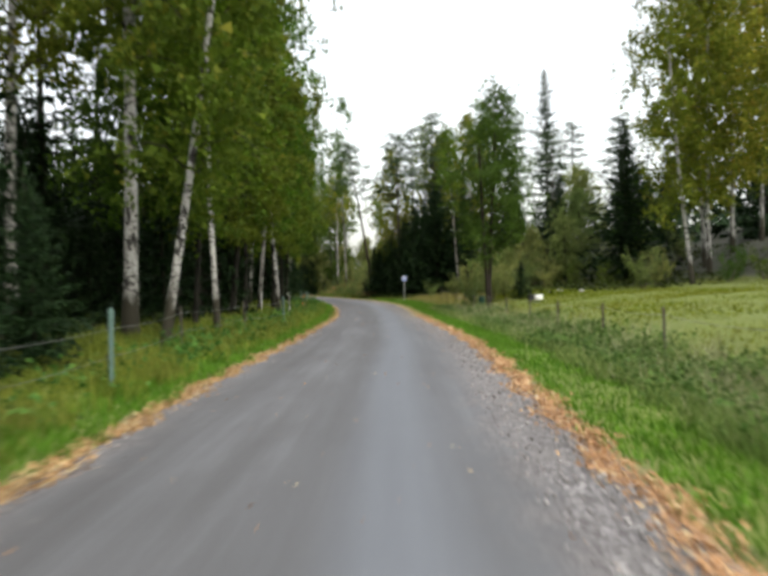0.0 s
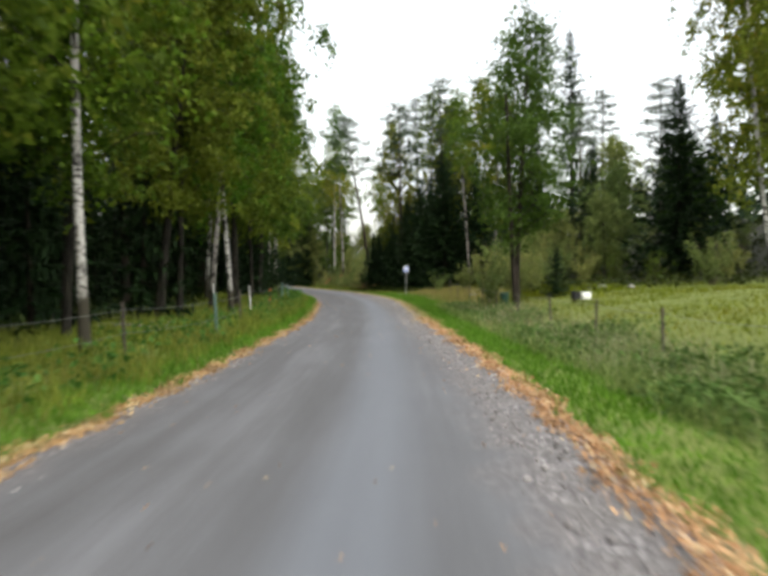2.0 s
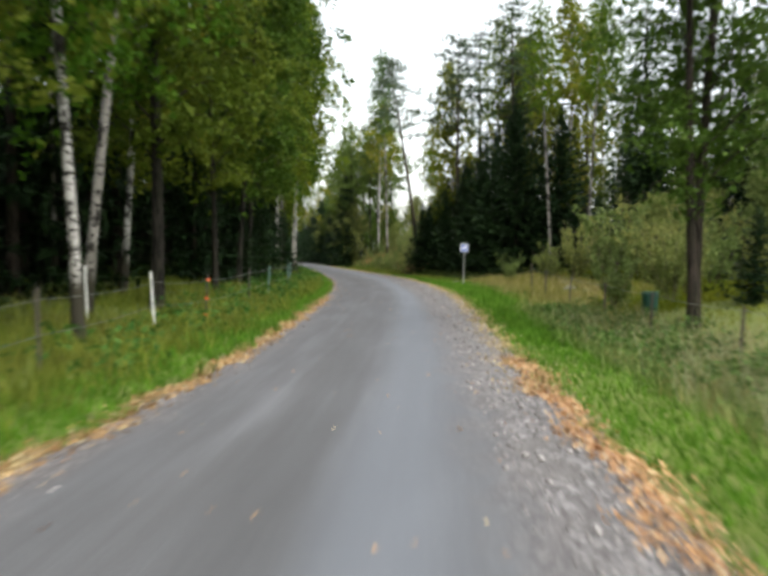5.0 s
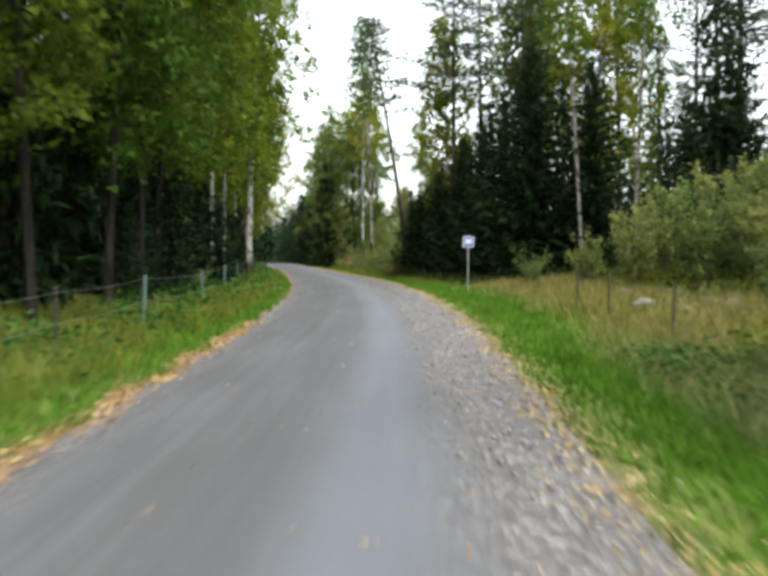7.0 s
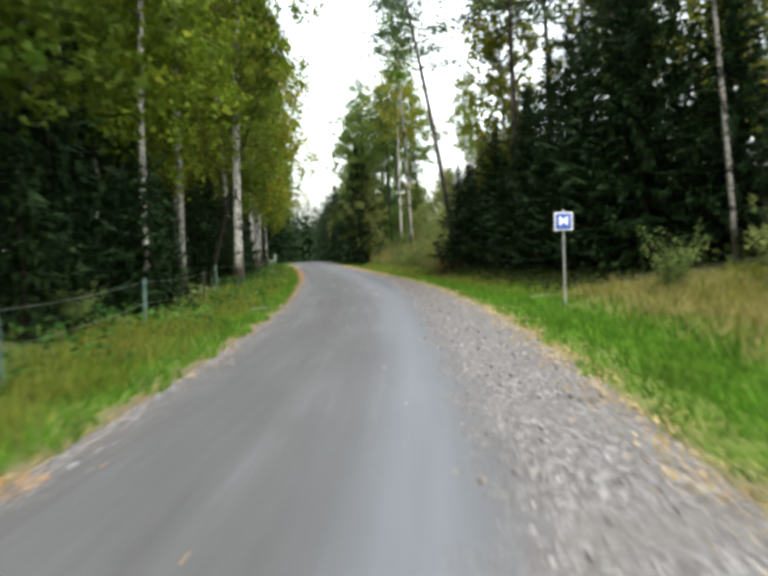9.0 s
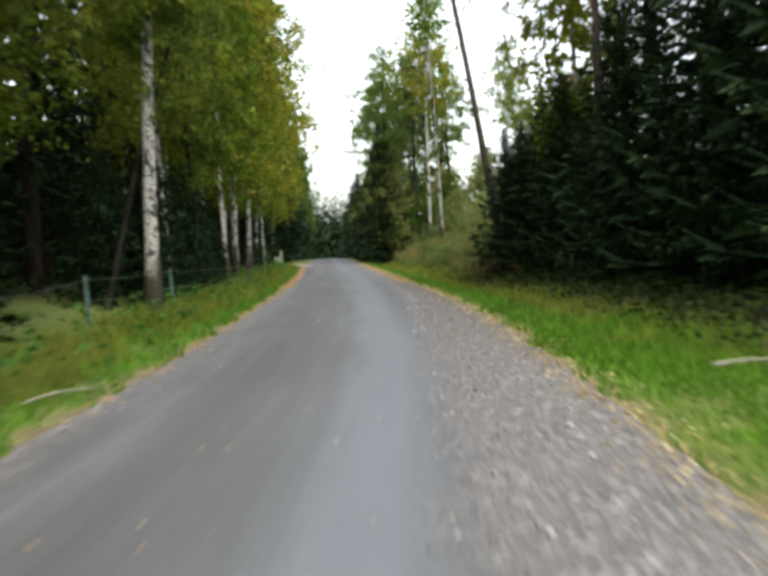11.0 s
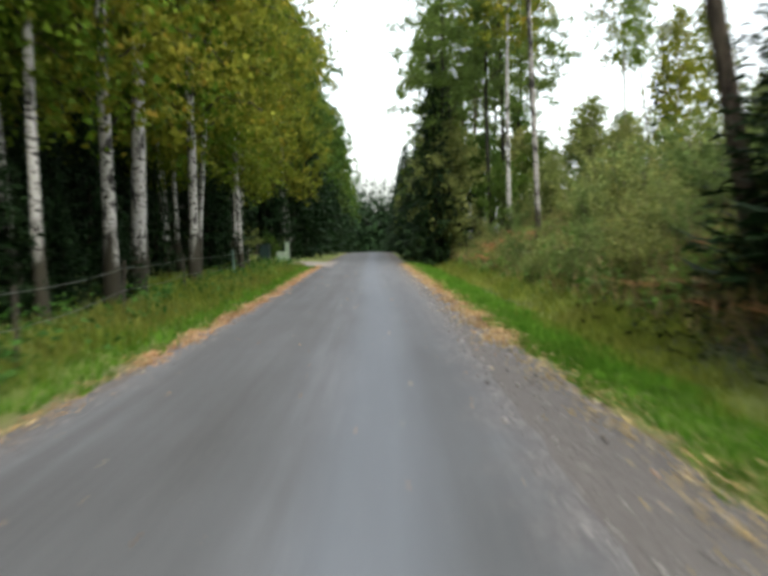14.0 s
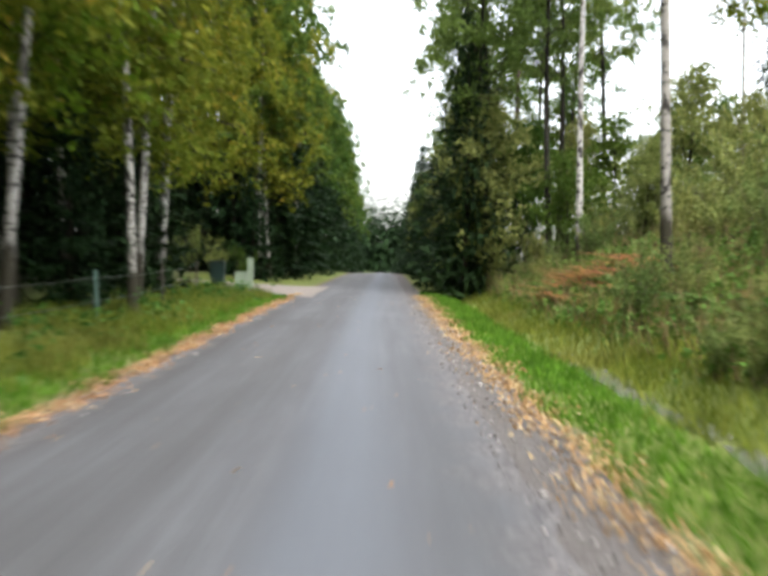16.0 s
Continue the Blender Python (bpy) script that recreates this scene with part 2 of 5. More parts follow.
ASPHALT, GRAVEL, GROUND = asphalt_material(), gravel_material(), ground_material()
BIRCH_LEAF = foliage("birch_leaves", (0.034, 0.072, 0.006), (0.085, 0.15, 0.0115), (0.16, 0.23, 0.023), 0.45, 0.14, (0.18, 0.205, 0.02))
OLIVE_LEAF = foliage("olive_birch_leaves", (0.045, 0.068, 0.0075), (0.108, 0.146, 0.015), (0.195, 0.225, 0.03), 0.46, 0.12, (0.23, 0.205, 0.028))
ALDER_LEAF = foliage("alder_leaves", (0.034, 0.06, 0.007), (0.08, 0.122, 0.0135), (0.15, 0.195, 0.028), 0.44, 0.16)
GOLD_LEAF = foliage("turning_birch_leaves", (0.075, 0.094, 0.011), (0.168, 0.194, 0.021), (0.275, 0.285, 0.038), 0.46, 0.10, (0.35, 0.265, 0.035))
ASPEN_LEAF = foliage("aspen_leaves", (0.026, 0.054, 0.0078), (0.062, 0.110, 0.0165), (0.125, 0.18, 0.035), 0.42)
LIGHT_ASPEN_LEAF = foliage("light_aspen_leaves", (0.04, 0.072, 0.014), (0.092, 0.148, 0.032), (0.17, 0.235, 0.062), 0.5)
SHRUB_LEAF = foliage("shrub_leaves", (0.07, 0.10, 0.024), (0.165, 0.202, 0.058), (0.28, 0.31, 0.105), 0.42, 0.2)
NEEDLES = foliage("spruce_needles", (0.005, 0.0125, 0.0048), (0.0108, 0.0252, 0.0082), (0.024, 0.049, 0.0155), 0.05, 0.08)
PINE_NEEDLES = foliage("pine_needles", (0.022, 0.042, 0.022), (0.045, 0.072, 0.036), (0.075, 0.105, 0.05), 0.1, 0.06)
BRACKEN_LEAF = foliage("withered_bracken", (0.14, 0.06, 0.02), (0.28, 0.125, 0.04), (0.38, 0.20, 0.07), 0.25)
WEED_LEAF = foliage("weed_leaves", (0.0326, 0.08, 0.0136), (0.0791, 0.16, 0.0272), (0.149, 0.235, 0.0485), 0.32)
DITCH_LEAF = foliage("ditch_weed_leaves", (0.028, 0.058, 0.012), (0.07, 0.125, 0.027), (0.13, 0.19, 0.048), 0.3)
LITTER = foliage("fallen_leaves", (0.23, 0.11, 0.056), (0.44, 0.24, 0.125), (0.62, 0.41, 0.24), 0.12, 0.1, (0.7, 0.56, 0.34))
PALE_LITTER = foliage("pale_fallen_leaves", (0.20, 0.13, 0.055), (0.38, 0.275, 0.125), (0.55, 0.43, 0.22), 0.12, 0.1, (0.68, 0.58, 0.36))
BIRCH_BARK = bark("birch_bark", (0.30, 0.285, 0.262), (0.54, 0.52, 0.485), (0.02, 0.018, 0.016), (0.042, 0.038, 0.027))
OLD_BIRCH_BARK = bark("old_birch_bark", (0.15, 0.135, 0.118), (0.36, 0.34, 0.31), (0.02, 0.018, 0.016), (0.034, 0.031, 0.021))
SPRUCE_BARK = bark("spruce_bark", (0.026, 0.020, 0.016), (0.055, 0.044, 0.035))
PINE_BARK = bark("pine_bark", (0.05, 0.04, 0.032), (0.13, 0.10, 0.075))
ALDER_BARK = bark("alder_bark", (0.018, 0.016, 0.013), (0.05, 0.044, 0.036), None, None, (6, 6, 1.6))
LIMB_BARK = bark("dark_branch_bark", (0.035, 0.026, 0.022), (0.085, 0.066, 0.056))
TWIG = bark("twigs", (0.10, 0.075, 0.06), (0.18, 0.145, 0.12))
VERGE = grassy("verge_grass", (0.0418, 0.115, 0.0097), (0.0884, 0.205, 0.0175), (0.149, 0.29, 0.033), (0.0791, 0.15, 0.0175), 0.35)
BANK = grassy("bank_grass", (0.068, 0.105, 0.013), (0.148, 0.19, 0.025), (0.25, 0.272, 0.05), (0.175, 0.165, 0.042), 0.38)
TALL = grassy("tall_grass", (0.07, 0.118, 0.026), (0.152, 0.212, 0.056), (0.28, 0.33, 0.12), (0.095, 0.165, 0.032), 0.35)
HEADS = grassy("grass_heads", (0.17, 0.17, 0.09), (0.30, 0.30, 0.17), (0.44, 0.43, 0.27), (0.24, 0.25, 0.12), 0.35)
STRAW = grassy("withered_grass", (0.16, 0.145, 0.05), (0.30, 0.25, 0.10), (0.44, 0.36, 0.18), (0.22, 0.20, 0.065), 0.35)
MEADOW = grassy("meadow_grass", (0.07, 0.106, 0.007), (0.128, 0.160, 0.0105), (0.185, 0.21, 0.018), (0.155, 0.15, 0.014), 0.32)
# undergrowth leaves whose near-black colour carries the shade below the trees
SHADED_UNDERGROWTH = foliage("forest_undergrowth", (0.008, 0.016, 0.004), (0.02, 0.034, 0.007), (0.045, 0.062, 0.014), 0.2)
PALE_GRAVEL = plain("pale_driveway_gravel", (0.2, 0.172, 0.156), 0.92, 0, 0.35, 11)
STONE = plain("weathered_stone", (0.25, 0.245, 0.23), 0.85, 0, 0.35, 9)
STEEL = plain("galvanised_steel", (0.45, 0.46, 0.46), 0.45, 0.7, 0.2)
GREEN_STEEL = plain("green_fence_paint", (0.10, 0.17, 0.145), 0.5, 0.1, 0.25)
DARK_STEEL = plain("rusty_fence_steel", (0.075, 0.062, 0.05), 0.7, 0.3, 0.3)
WHITE_PLASTIC = plain("white_plastic", (0.74, 0.74, 0.71), 0.45, 0, 0.12)
BLACK_PLASTIC = plain("black_plastic", (0.012, 0.012, 0.014), 0.8, 0, 0.2)
ORANGE_PLASTIC = plain("orange_plastic", (0.72, 0.13, 0.03), 0.5, 0, 0.15)
GREEN_PLASTIC = plain("dark_green_plastic", (0.012, 0.03, 0.028), 0.4, 0, 0.2)
BARREL_GREEN = plain("green_barrel_plastic", (0.01, 0.065, 0.042), 0.45, 0, 0.2)
CABINET_PAINT = plain("pale_green_cabinet_paint", (0.23, 0.285, 0.215), 0.5, 0, 0.12)
WIRE = plain("fence_wire", (0.11, 0.115, 0.11), 0.5, 0.3, 0.15)
SIGN_WHITE = plain("sign_white", (0.80, 0.80, 0.80), 0.4, 0, 0.05)
SIGN_BLUE = plain("sign_blue", (0.02, 0.075, 0.36), 0.4, 0, 0.1)
DEAD_WOOD = plain("bleached_dead_wood", (0.27, 0.245, 0.205), 0.85, 0, 0.45, 7)
WATER, _nt, _b, _o = shader("ditch_water")
_b.inputs["Base Color"].default_value = (0.13, 0.135, 0.11, 1)
_b.inputs["Roughness"].default_value = 0.16
bumped(_nt, _b, noise_of(_nt, _nt.nodes.new("ShaderNodeTexCoord").outputs["Object"], 5.0, 2.0), 0.08, 0.01)


# ---- mesh helpers ----
def fast_mesh(name, verts, faces, material):
    """A mesh from arrays: verts (n, 3), faces (m, k) of one size."""
    verts, faces = np.asarray(verts, dtype=np.float32), np.asarray(faces, dtype=np.int32)
    me = bpy.data.meshes.new(name)
    me.vertices.add(len(verts))
    me.vertices.foreach_set("co", verts.ravel())
    m, k = faces.shape
    me.loops.add(m * k)
    me.loops.foreach_set("vertex_index", faces.ravel())
    me.polygons.add(m)
    me.polygons.foreach_set("loop_start", np.arange(0, m * k, k, dtype=np.int32))
    me.update(calc_edges=True)
    me.validate()
    me.materials.append(material)
    return me


class Parts:
    """Collects quads of one mesh."""

    def __init__(self):
        self.v, self.f, self.n = [], [], 0

    def add(self, verts, faces):
        self.v.append(np.asarray(verts, dtype=float))
        self.f.append(np.asarray(faces, dtype=int) + self.n)
        self.n += len(verts)

    def tube(self, path, radii, sides=7):
        path = np.asarray(path, dtype=float)
        n = len(path)
        tang = np.gradient(path, axis=0)
        tang /= np.linalg.norm(tang, axis=1)[:, None] + 1e-9
        ref = np.where(np.abs(tang[:, 2:3]) > 0.8, np.array([[1.0, 0.1, 0]]), np.array([[0.05, 0.1, 1.0]]))
        a = np.cross(tang, ref)
        a /= np.linalg.norm(a, axis=1)[:, None]
        b = np.cross(tang, a)
        ang = np.arange(sides) * 2 * math.pi / sides
        ring = a[:, None, :] * np.cos(ang)[None, :, None] + b[:, None, :] * np.sin(ang)[None, :, None]
        verts = (path[:, None, :] + ring * np.asarray(radii)[:, None, None]).reshape(-1, 3)
        i, j = np.meshgrid(np.arange(n - 1), np.arange(sides), indexing="ij")
        p, q = i * sides + j, i * sides + (j + 1) % sides
        self.add(verts, np.stack([p, q, q + sides, p + sides], -1).reshape(-1, 4))

    def leaves(self, base, along, across):
        """Pointed leaves from base point, length vector and half-width vector."""
        n = len(base)
        wide = base + along * 0.12
        verts = np.stack([wide + across, base + along, wide - across], 1).reshape(-1, 3)
        self.add(verts, np.arange(n * 3).reshape(n, 3))

    def mesh(self, name, material, smooth=False):
        me = fast_mesh(name, np.concatenate(self.v), np.concatenate(self.f), material)
        if smooth:
            me.polygons.foreach_set("use_smooth", np.ones(len(me.polygons), dtype=bool))
        return me


def child(name, data, parent, label="", m=None):
    ob = new(name, data)
    ob.parent = parent
    if m is not None:
        ob.matrix_basis = m
    if label:
        ob["label"] = label
    return ob


def part(name, bm, material, parent, label="", m=None):
    """Links a bmesh as one mesh object under a thing or a part."""
    me = bpy.data.meshes.new(name)
    bm.to_mesh(me)
    bm.free()
    me.materials.append(material)
    return child(name, me, parent, label, m)


def box_bm(sx, sy, sz, at=(0, 0, 0), bevel=0.0, taper=1.0):
    bm = bmesh.new()
    bmesh.ops.create_cube(bm, size=1)
    for v in bm.verts:
        k = taper if v.co.z < 0 else 1.0
        v.co = Vector((v.co.x * sx * k + at[0], v.co.y * sy * k + at[1], v.co.z * sz + at[2]))
    if bevel:
        bmesh.ops.bevel(bm, geom=bm.edges[:], offset=bevel, segments=2, affect="EDGES")
    return bm


def rod_bm(r, length, at=(0, 0, 0), sides=12, top=None, bevel=0.0):
    bm = bmesh.new()
    bmesh.ops.create_cone(bm, cap_ends=True, segments=sides, radius1=r, radius2=r if top is None else top, depth=length)
    if bevel:
        caps = [e for e in bm.edges if abs(e.verts[0].co.z - e.verts[1].co.z) < 1e-5]
        bmesh.ops.bevel(bm, geom=caps, offset=bevel, segments=2, affect="EDGES")
    bmesh.ops.translate(bm, verts=bm.verts, vec=Vector(at) + Vector((0, 0, length / 2)))
    return bm


def root(name, m, label, category, group="", kind=""):
    ob = new(name)
    ob.matrix_basis = m
    return tagged(ob, label, category, group, kind)


# ---- the lie of the land ----
import functools


def lerp_table(rows, v):
    """Piecewise-linear value of a table of (position, value) rows, eased at the corners."""
    if v <= rows[0][0]:
        return rows[0][1]
    for (a, p), (b, q) in zip(rows, rows[1:]):
        if v <= b:
            return p + (q - p) * (v - a) / (b - a)
    return rows[-1][1]


# left and right edge of the carriageway, by the distance travelled (y, x)
EDGE_LEFT = [(-60, -2.4), (0, -2.4), (12, -2.4), (22, -2.1), (36, -1.95), (47, -2.55), (56, -3.2), (65, -4.2), (72, -5.2), (78, -6.3), (84, -7.3), (92, -8.9), (100, -10.5), (112, -13.2), (130, -16.8), (160, -22.9), (420, -75.7)]
EDGE_RIGHT = [(-60, 1.3), (0, 1.35), (10, 1.65), (20, 1.9), (28, 1.65), (36, 1.35), (46, 1.15), (53, 1.0), (58, 0.65), (64, 0.15), (70, -0.6), (76, -1.5), (83, -2.8), (90, -4.4), (97, -5.85), (106, -7.8), (121, -11.0), (160, -19.2), (420, -72.0)]


def smooth_table(rows, v, w=5.0):
    return sum(lerp_table(rows, v + w * k / 3) * g for k, g in ((-3, 1), (-2, 2), (-1, 3), (0, 4), (1, 3), (2, 2), (3, 1))) / 16


@functools.lru_cache(None)
def edge_left(y):
    return smooth_table(EDGE_LEFT, y)


@functools.lru_cache(None)
def edge_right(y):
    return smooth_table(EDGE_RIGHT, y)


def road_level(y):
    """The road runs level, then drops gently over a crest far ahead."""
    u = min(max((y - 150) / 85, 0), 1)
    return -2.4 * u * u * (3 - 2 * u)


BANK_LOW = [(0, 0), (1.2, 0.02), (3, 0.09), (5, 0.2), (12, 0.42), (30, 0.7), (200, 3)]
BANK_LEFT = [(0, 0), (1.2, 0.06), (3, 0.28), (5, 0.5), (12, 0.7), (30, 0.9), (200, 3)]
BANK_MEADOW = [(0, 0), (1.3, -0.14), (2.1, -0.34), (3.2, -0.05), (4.5, 0.36), (8, 0.62), (14, 0.8), (20, 1.8), (30, 4.2), (60, 8), (200, 12)]
BANK_SIGN = [(0, 0), (1.5, -0.05), (2.5, 0.06), (5, 0.32), (8, 0.75), (14, 1.7), (30, 4.6), (60, 8.5), (200, 12)]
BANK_STEEP = [(0, 0), (1.0, -0.1), (1.5, -0.3), (1.9, -0.3), (3.0, 0.2), (5, 1.15), (8, 1.9), (14, 2.7), (30, 5), (60, 8.5), (200, 12)]


def terrain(x, y):
    """Height of the ground outside the carriageway."""
    left, right = edge_left(y), edge_right(y)
    if x < left:
        entrance = min(max((abs(y - 123.2 - 0.15 * (left - x)) - 1.6) / 2.2, 0), 1)
        rise = min(max((y - 40) / 11, 0), 1)
        low, high = (smooth_table(t, left - x, 0.8) for t in (BANK_LOW, BANK_LEFT))
        return (low + (high - low) * rise * rise * (3 - 2 * rise)) * entrance + road_level(y)
    if x <= right:
        return road_level(y)
    d = x - right
    a, b, c = (smooth_table(t, d, 0.5) for t in (BANK_MEADOW, BANK_SIGN, BANK_STEEP))
    u = min(max((y - 46) / 14, 0), 1)
    v = min(max((y - 76) / 14, 0), 1)
    w = min(max((y - 122) / 25, 0), 1)
    h = a + (b - a) * u * u * (3 - 2 * u)
    h = h + (c - h) * v * v * (3 - 2 * v)
    return h + (0.45 * h - h) * w + road_level(y)


GRAVEL_WIDTH = [(-60, 0.45), (20, 0.5), (40, 0.55), (50, 0.85), (60, 1.1), (74, 1.0), (82, 0.68), (92, 0.42), (420, 0.4)]
rng = np.random.default_rng(7)


def build_ground():
    """One sheet from behind the start of the road to the horizon, with the ditches and banks."""
    offs = [0, 0.12, 0.3, 0.5, 0.75, 1, 1.3, 1.6, 1.9, 2.2, 2.6, 3, 3.5, 4, 4.6, 5.3, 6, 7, 8, 9.5, 11, 13, 15, 18, 22, 28, 36, 50, 80, 160, 400, 1200]
    ys = list(np.arange(-60, 150, 0.6)) + list(np.arange(150, 240, 2.5)) + [250, 265, 285, 310, 340, 380, 420, 600, 1000, 2000]
    cols = [-o for o in reversed(offs)] + offs
    verts, dist, wood = [], [], []
    for y in ys:
        left, right = edge_left(y), edge_right(y)
        for k, o in enumerate(cols):
            on_left = k < len(offs)
            x = left + o if on_left else right + o
            d = abs(o)
            z = terrain(x, y) if d > 0 else road_level(y)
            if d > 0.2:
                z += (noise.noise((x * 0.9, y * 0.9, 3.0)) * 0.05 + noise.noise((x * 0.25, y * 0.25, 9.0)) * 0.10) * min(1, d / 2) 
            verts.append((x, y, z - (0.035 if d < 0.05 else 0.012)))
            dist.append(d)
            # where the floor colour takes over, painting the shade under the trees
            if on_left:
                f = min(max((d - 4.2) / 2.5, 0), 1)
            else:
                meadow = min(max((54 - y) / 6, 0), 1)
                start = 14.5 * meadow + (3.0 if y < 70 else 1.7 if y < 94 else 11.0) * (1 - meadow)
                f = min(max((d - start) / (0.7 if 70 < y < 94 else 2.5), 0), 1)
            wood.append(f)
    n = len(cols)
    i, j = np.meshgrid(np.arange(len(ys) - 1), np.arange(n - 1), indexing="ij")
    a = i * n + j
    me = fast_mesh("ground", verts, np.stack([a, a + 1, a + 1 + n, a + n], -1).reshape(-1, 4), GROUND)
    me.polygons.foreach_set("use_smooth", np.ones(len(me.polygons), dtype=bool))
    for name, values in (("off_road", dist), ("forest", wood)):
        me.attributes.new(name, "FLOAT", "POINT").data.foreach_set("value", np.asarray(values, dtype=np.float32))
    tagged(new("ground", me), "mossy forest ground, coloured dark for tree shade, with grassy road verges and a ditch", "ground", kind="structure")


def ribbon(name, material, lo, hi, z, across=8, ys=None, label="", category="road", wobble=0.0):
    """A strip along the road from lo(y) to hi(y), with a lengthwise UV map in metres."""
    ys = np.arange(-60, 281, 0.5) if ys is None else ys
    verts, uvs, rim = [], [], []
    for r, y in enumerate(ys):
        a, b = lo(y), hi(y)
        a += wobble * (noise.noise((y * 1.7, 1.0, 0)) + 0.6 * noise.noise((y * 5.1, 4.0, 0)))
        b += wobble * (noise.noise((y * 1.5, 7.0, 0)) + 0.6 * noise.noise((y * 4.7, 2.0, 0)))
        for k in range(across + 1):
            u = k / across
            verts.append((a + (b - a) * u, y, road_level(y) + z + (0.03 * (1 - (2 * u - 1) ** 2) if across > 4 else 0)))
            rim.append(min((b - a) * (1 - u), (b - a) * u + 0.1))
            uvs.append((a + (b - a) * u - (edge_left(y) + edge_right(y)) / 2, y))
    n = across + 1
    i, j = np.meshgrid(np.arange(len(ys) - 1), np.arange(across), indexing="ij")
    p = (i * n + j)
    faces = np.stack([p, p + 1, p + 1 + n, p + n], -1).reshape(-1, 4)
    me = fast_mesh(name, verts, faces, material)
    me.polygons.foreach_set("use_smooth", np.ones(len(me.polygons), dtype=bool))
    me.attributes.new("rim", "FLOAT", "POINT").data.foreach_set("value", np.asarray(rim, dtype=np.float32))
    uvl = me.uv_layers.new(name="UVMap")
    uvl.data.foreach_set("uv", np.asarray(uvs, dtype=np.float32)[faces.ravel()].ravel())
    return tagged(new(name, me), label, category, kind="structure")


def gravel_width(y):
    return smooth_table(GRAVEL_WIDTH, y, 4.0)


build_ground()
ribbon("road_shoulder", GRAVEL, lambda y: edge_left(y) - 0.05, lambda y: edge_right(y) + 0.1, -0.006, 2, label="grey gravel shoulder along the asphalt", category="shoulder", wobble=0.05)
ribbon("road", ASPHALT, lambda y: edge_left(y) + 0.12, lambda y: edge_right(y) - gravel_width(y), 0.006, 16, label="narrow worn grey asphalt country road", wobble=0.14)


def driveway():
    """The gravel entrance on the left."""
    verts, rows, cols = [], 26, 10
    for r in range(rows):
        u = r / (rows - 1)
        x0 = edge_left(123) + 0.9 - u * 20
        half = 2.1 + 3.0 * math.exp(-u * 9)
        for c in range(cols):
            v = c / (cols - 1) * 2 - 1
            y = 123.2 + u * 3.5 + half * v
            x = x0 + (edge_left(y) - edge_left(123)) * math.exp(-u * 6)
            verts.append((x, y, max(terrain(x, y), 0.0) + 0.02))
    i, j = np.meshgrid(np.arange(rows - 1), np.arange(cols - 1), indexing="ij")
    p = i * cols + j
    me = fast_mesh("driveway", verts, np.stack([p, p + cols, p + cols + 1, p + 1], -1).reshape(-1, 4), PALE_GRAVEL)
    tagged(new("driveway", me), "pale gravel driveway branching off the road", "driveway", kind="structure")


driveway()


# ---- trees ----
def unit(v):
    return v / (np.linalg.norm(v, axis=-1, keepdims=True) + 1e-9)


def leaf_vectors(r, n, size, hang):
    """Random leaf directions, the more hang the more downwards."""
    d = r.normal(size=(n, 3))
    d[:, 2] = d[:, 2] * (1 - hang) - hang * 1.2
    d = unit(d)
    s = unit(np.cross(d, r.normal(size=(n, 3))))
    k = size * r.uniform(0.7, 1.3, (n, 1))
    return d * k, s * k * 0.42


def make_tree(name, label, category, trunk_mesh, crown_mesh, group):
    ob = tagged(new(name), label, category, group)
    child("trunk", trunk_mesh, ob)
    child("crown", crown_mesh, ob)
    return ob


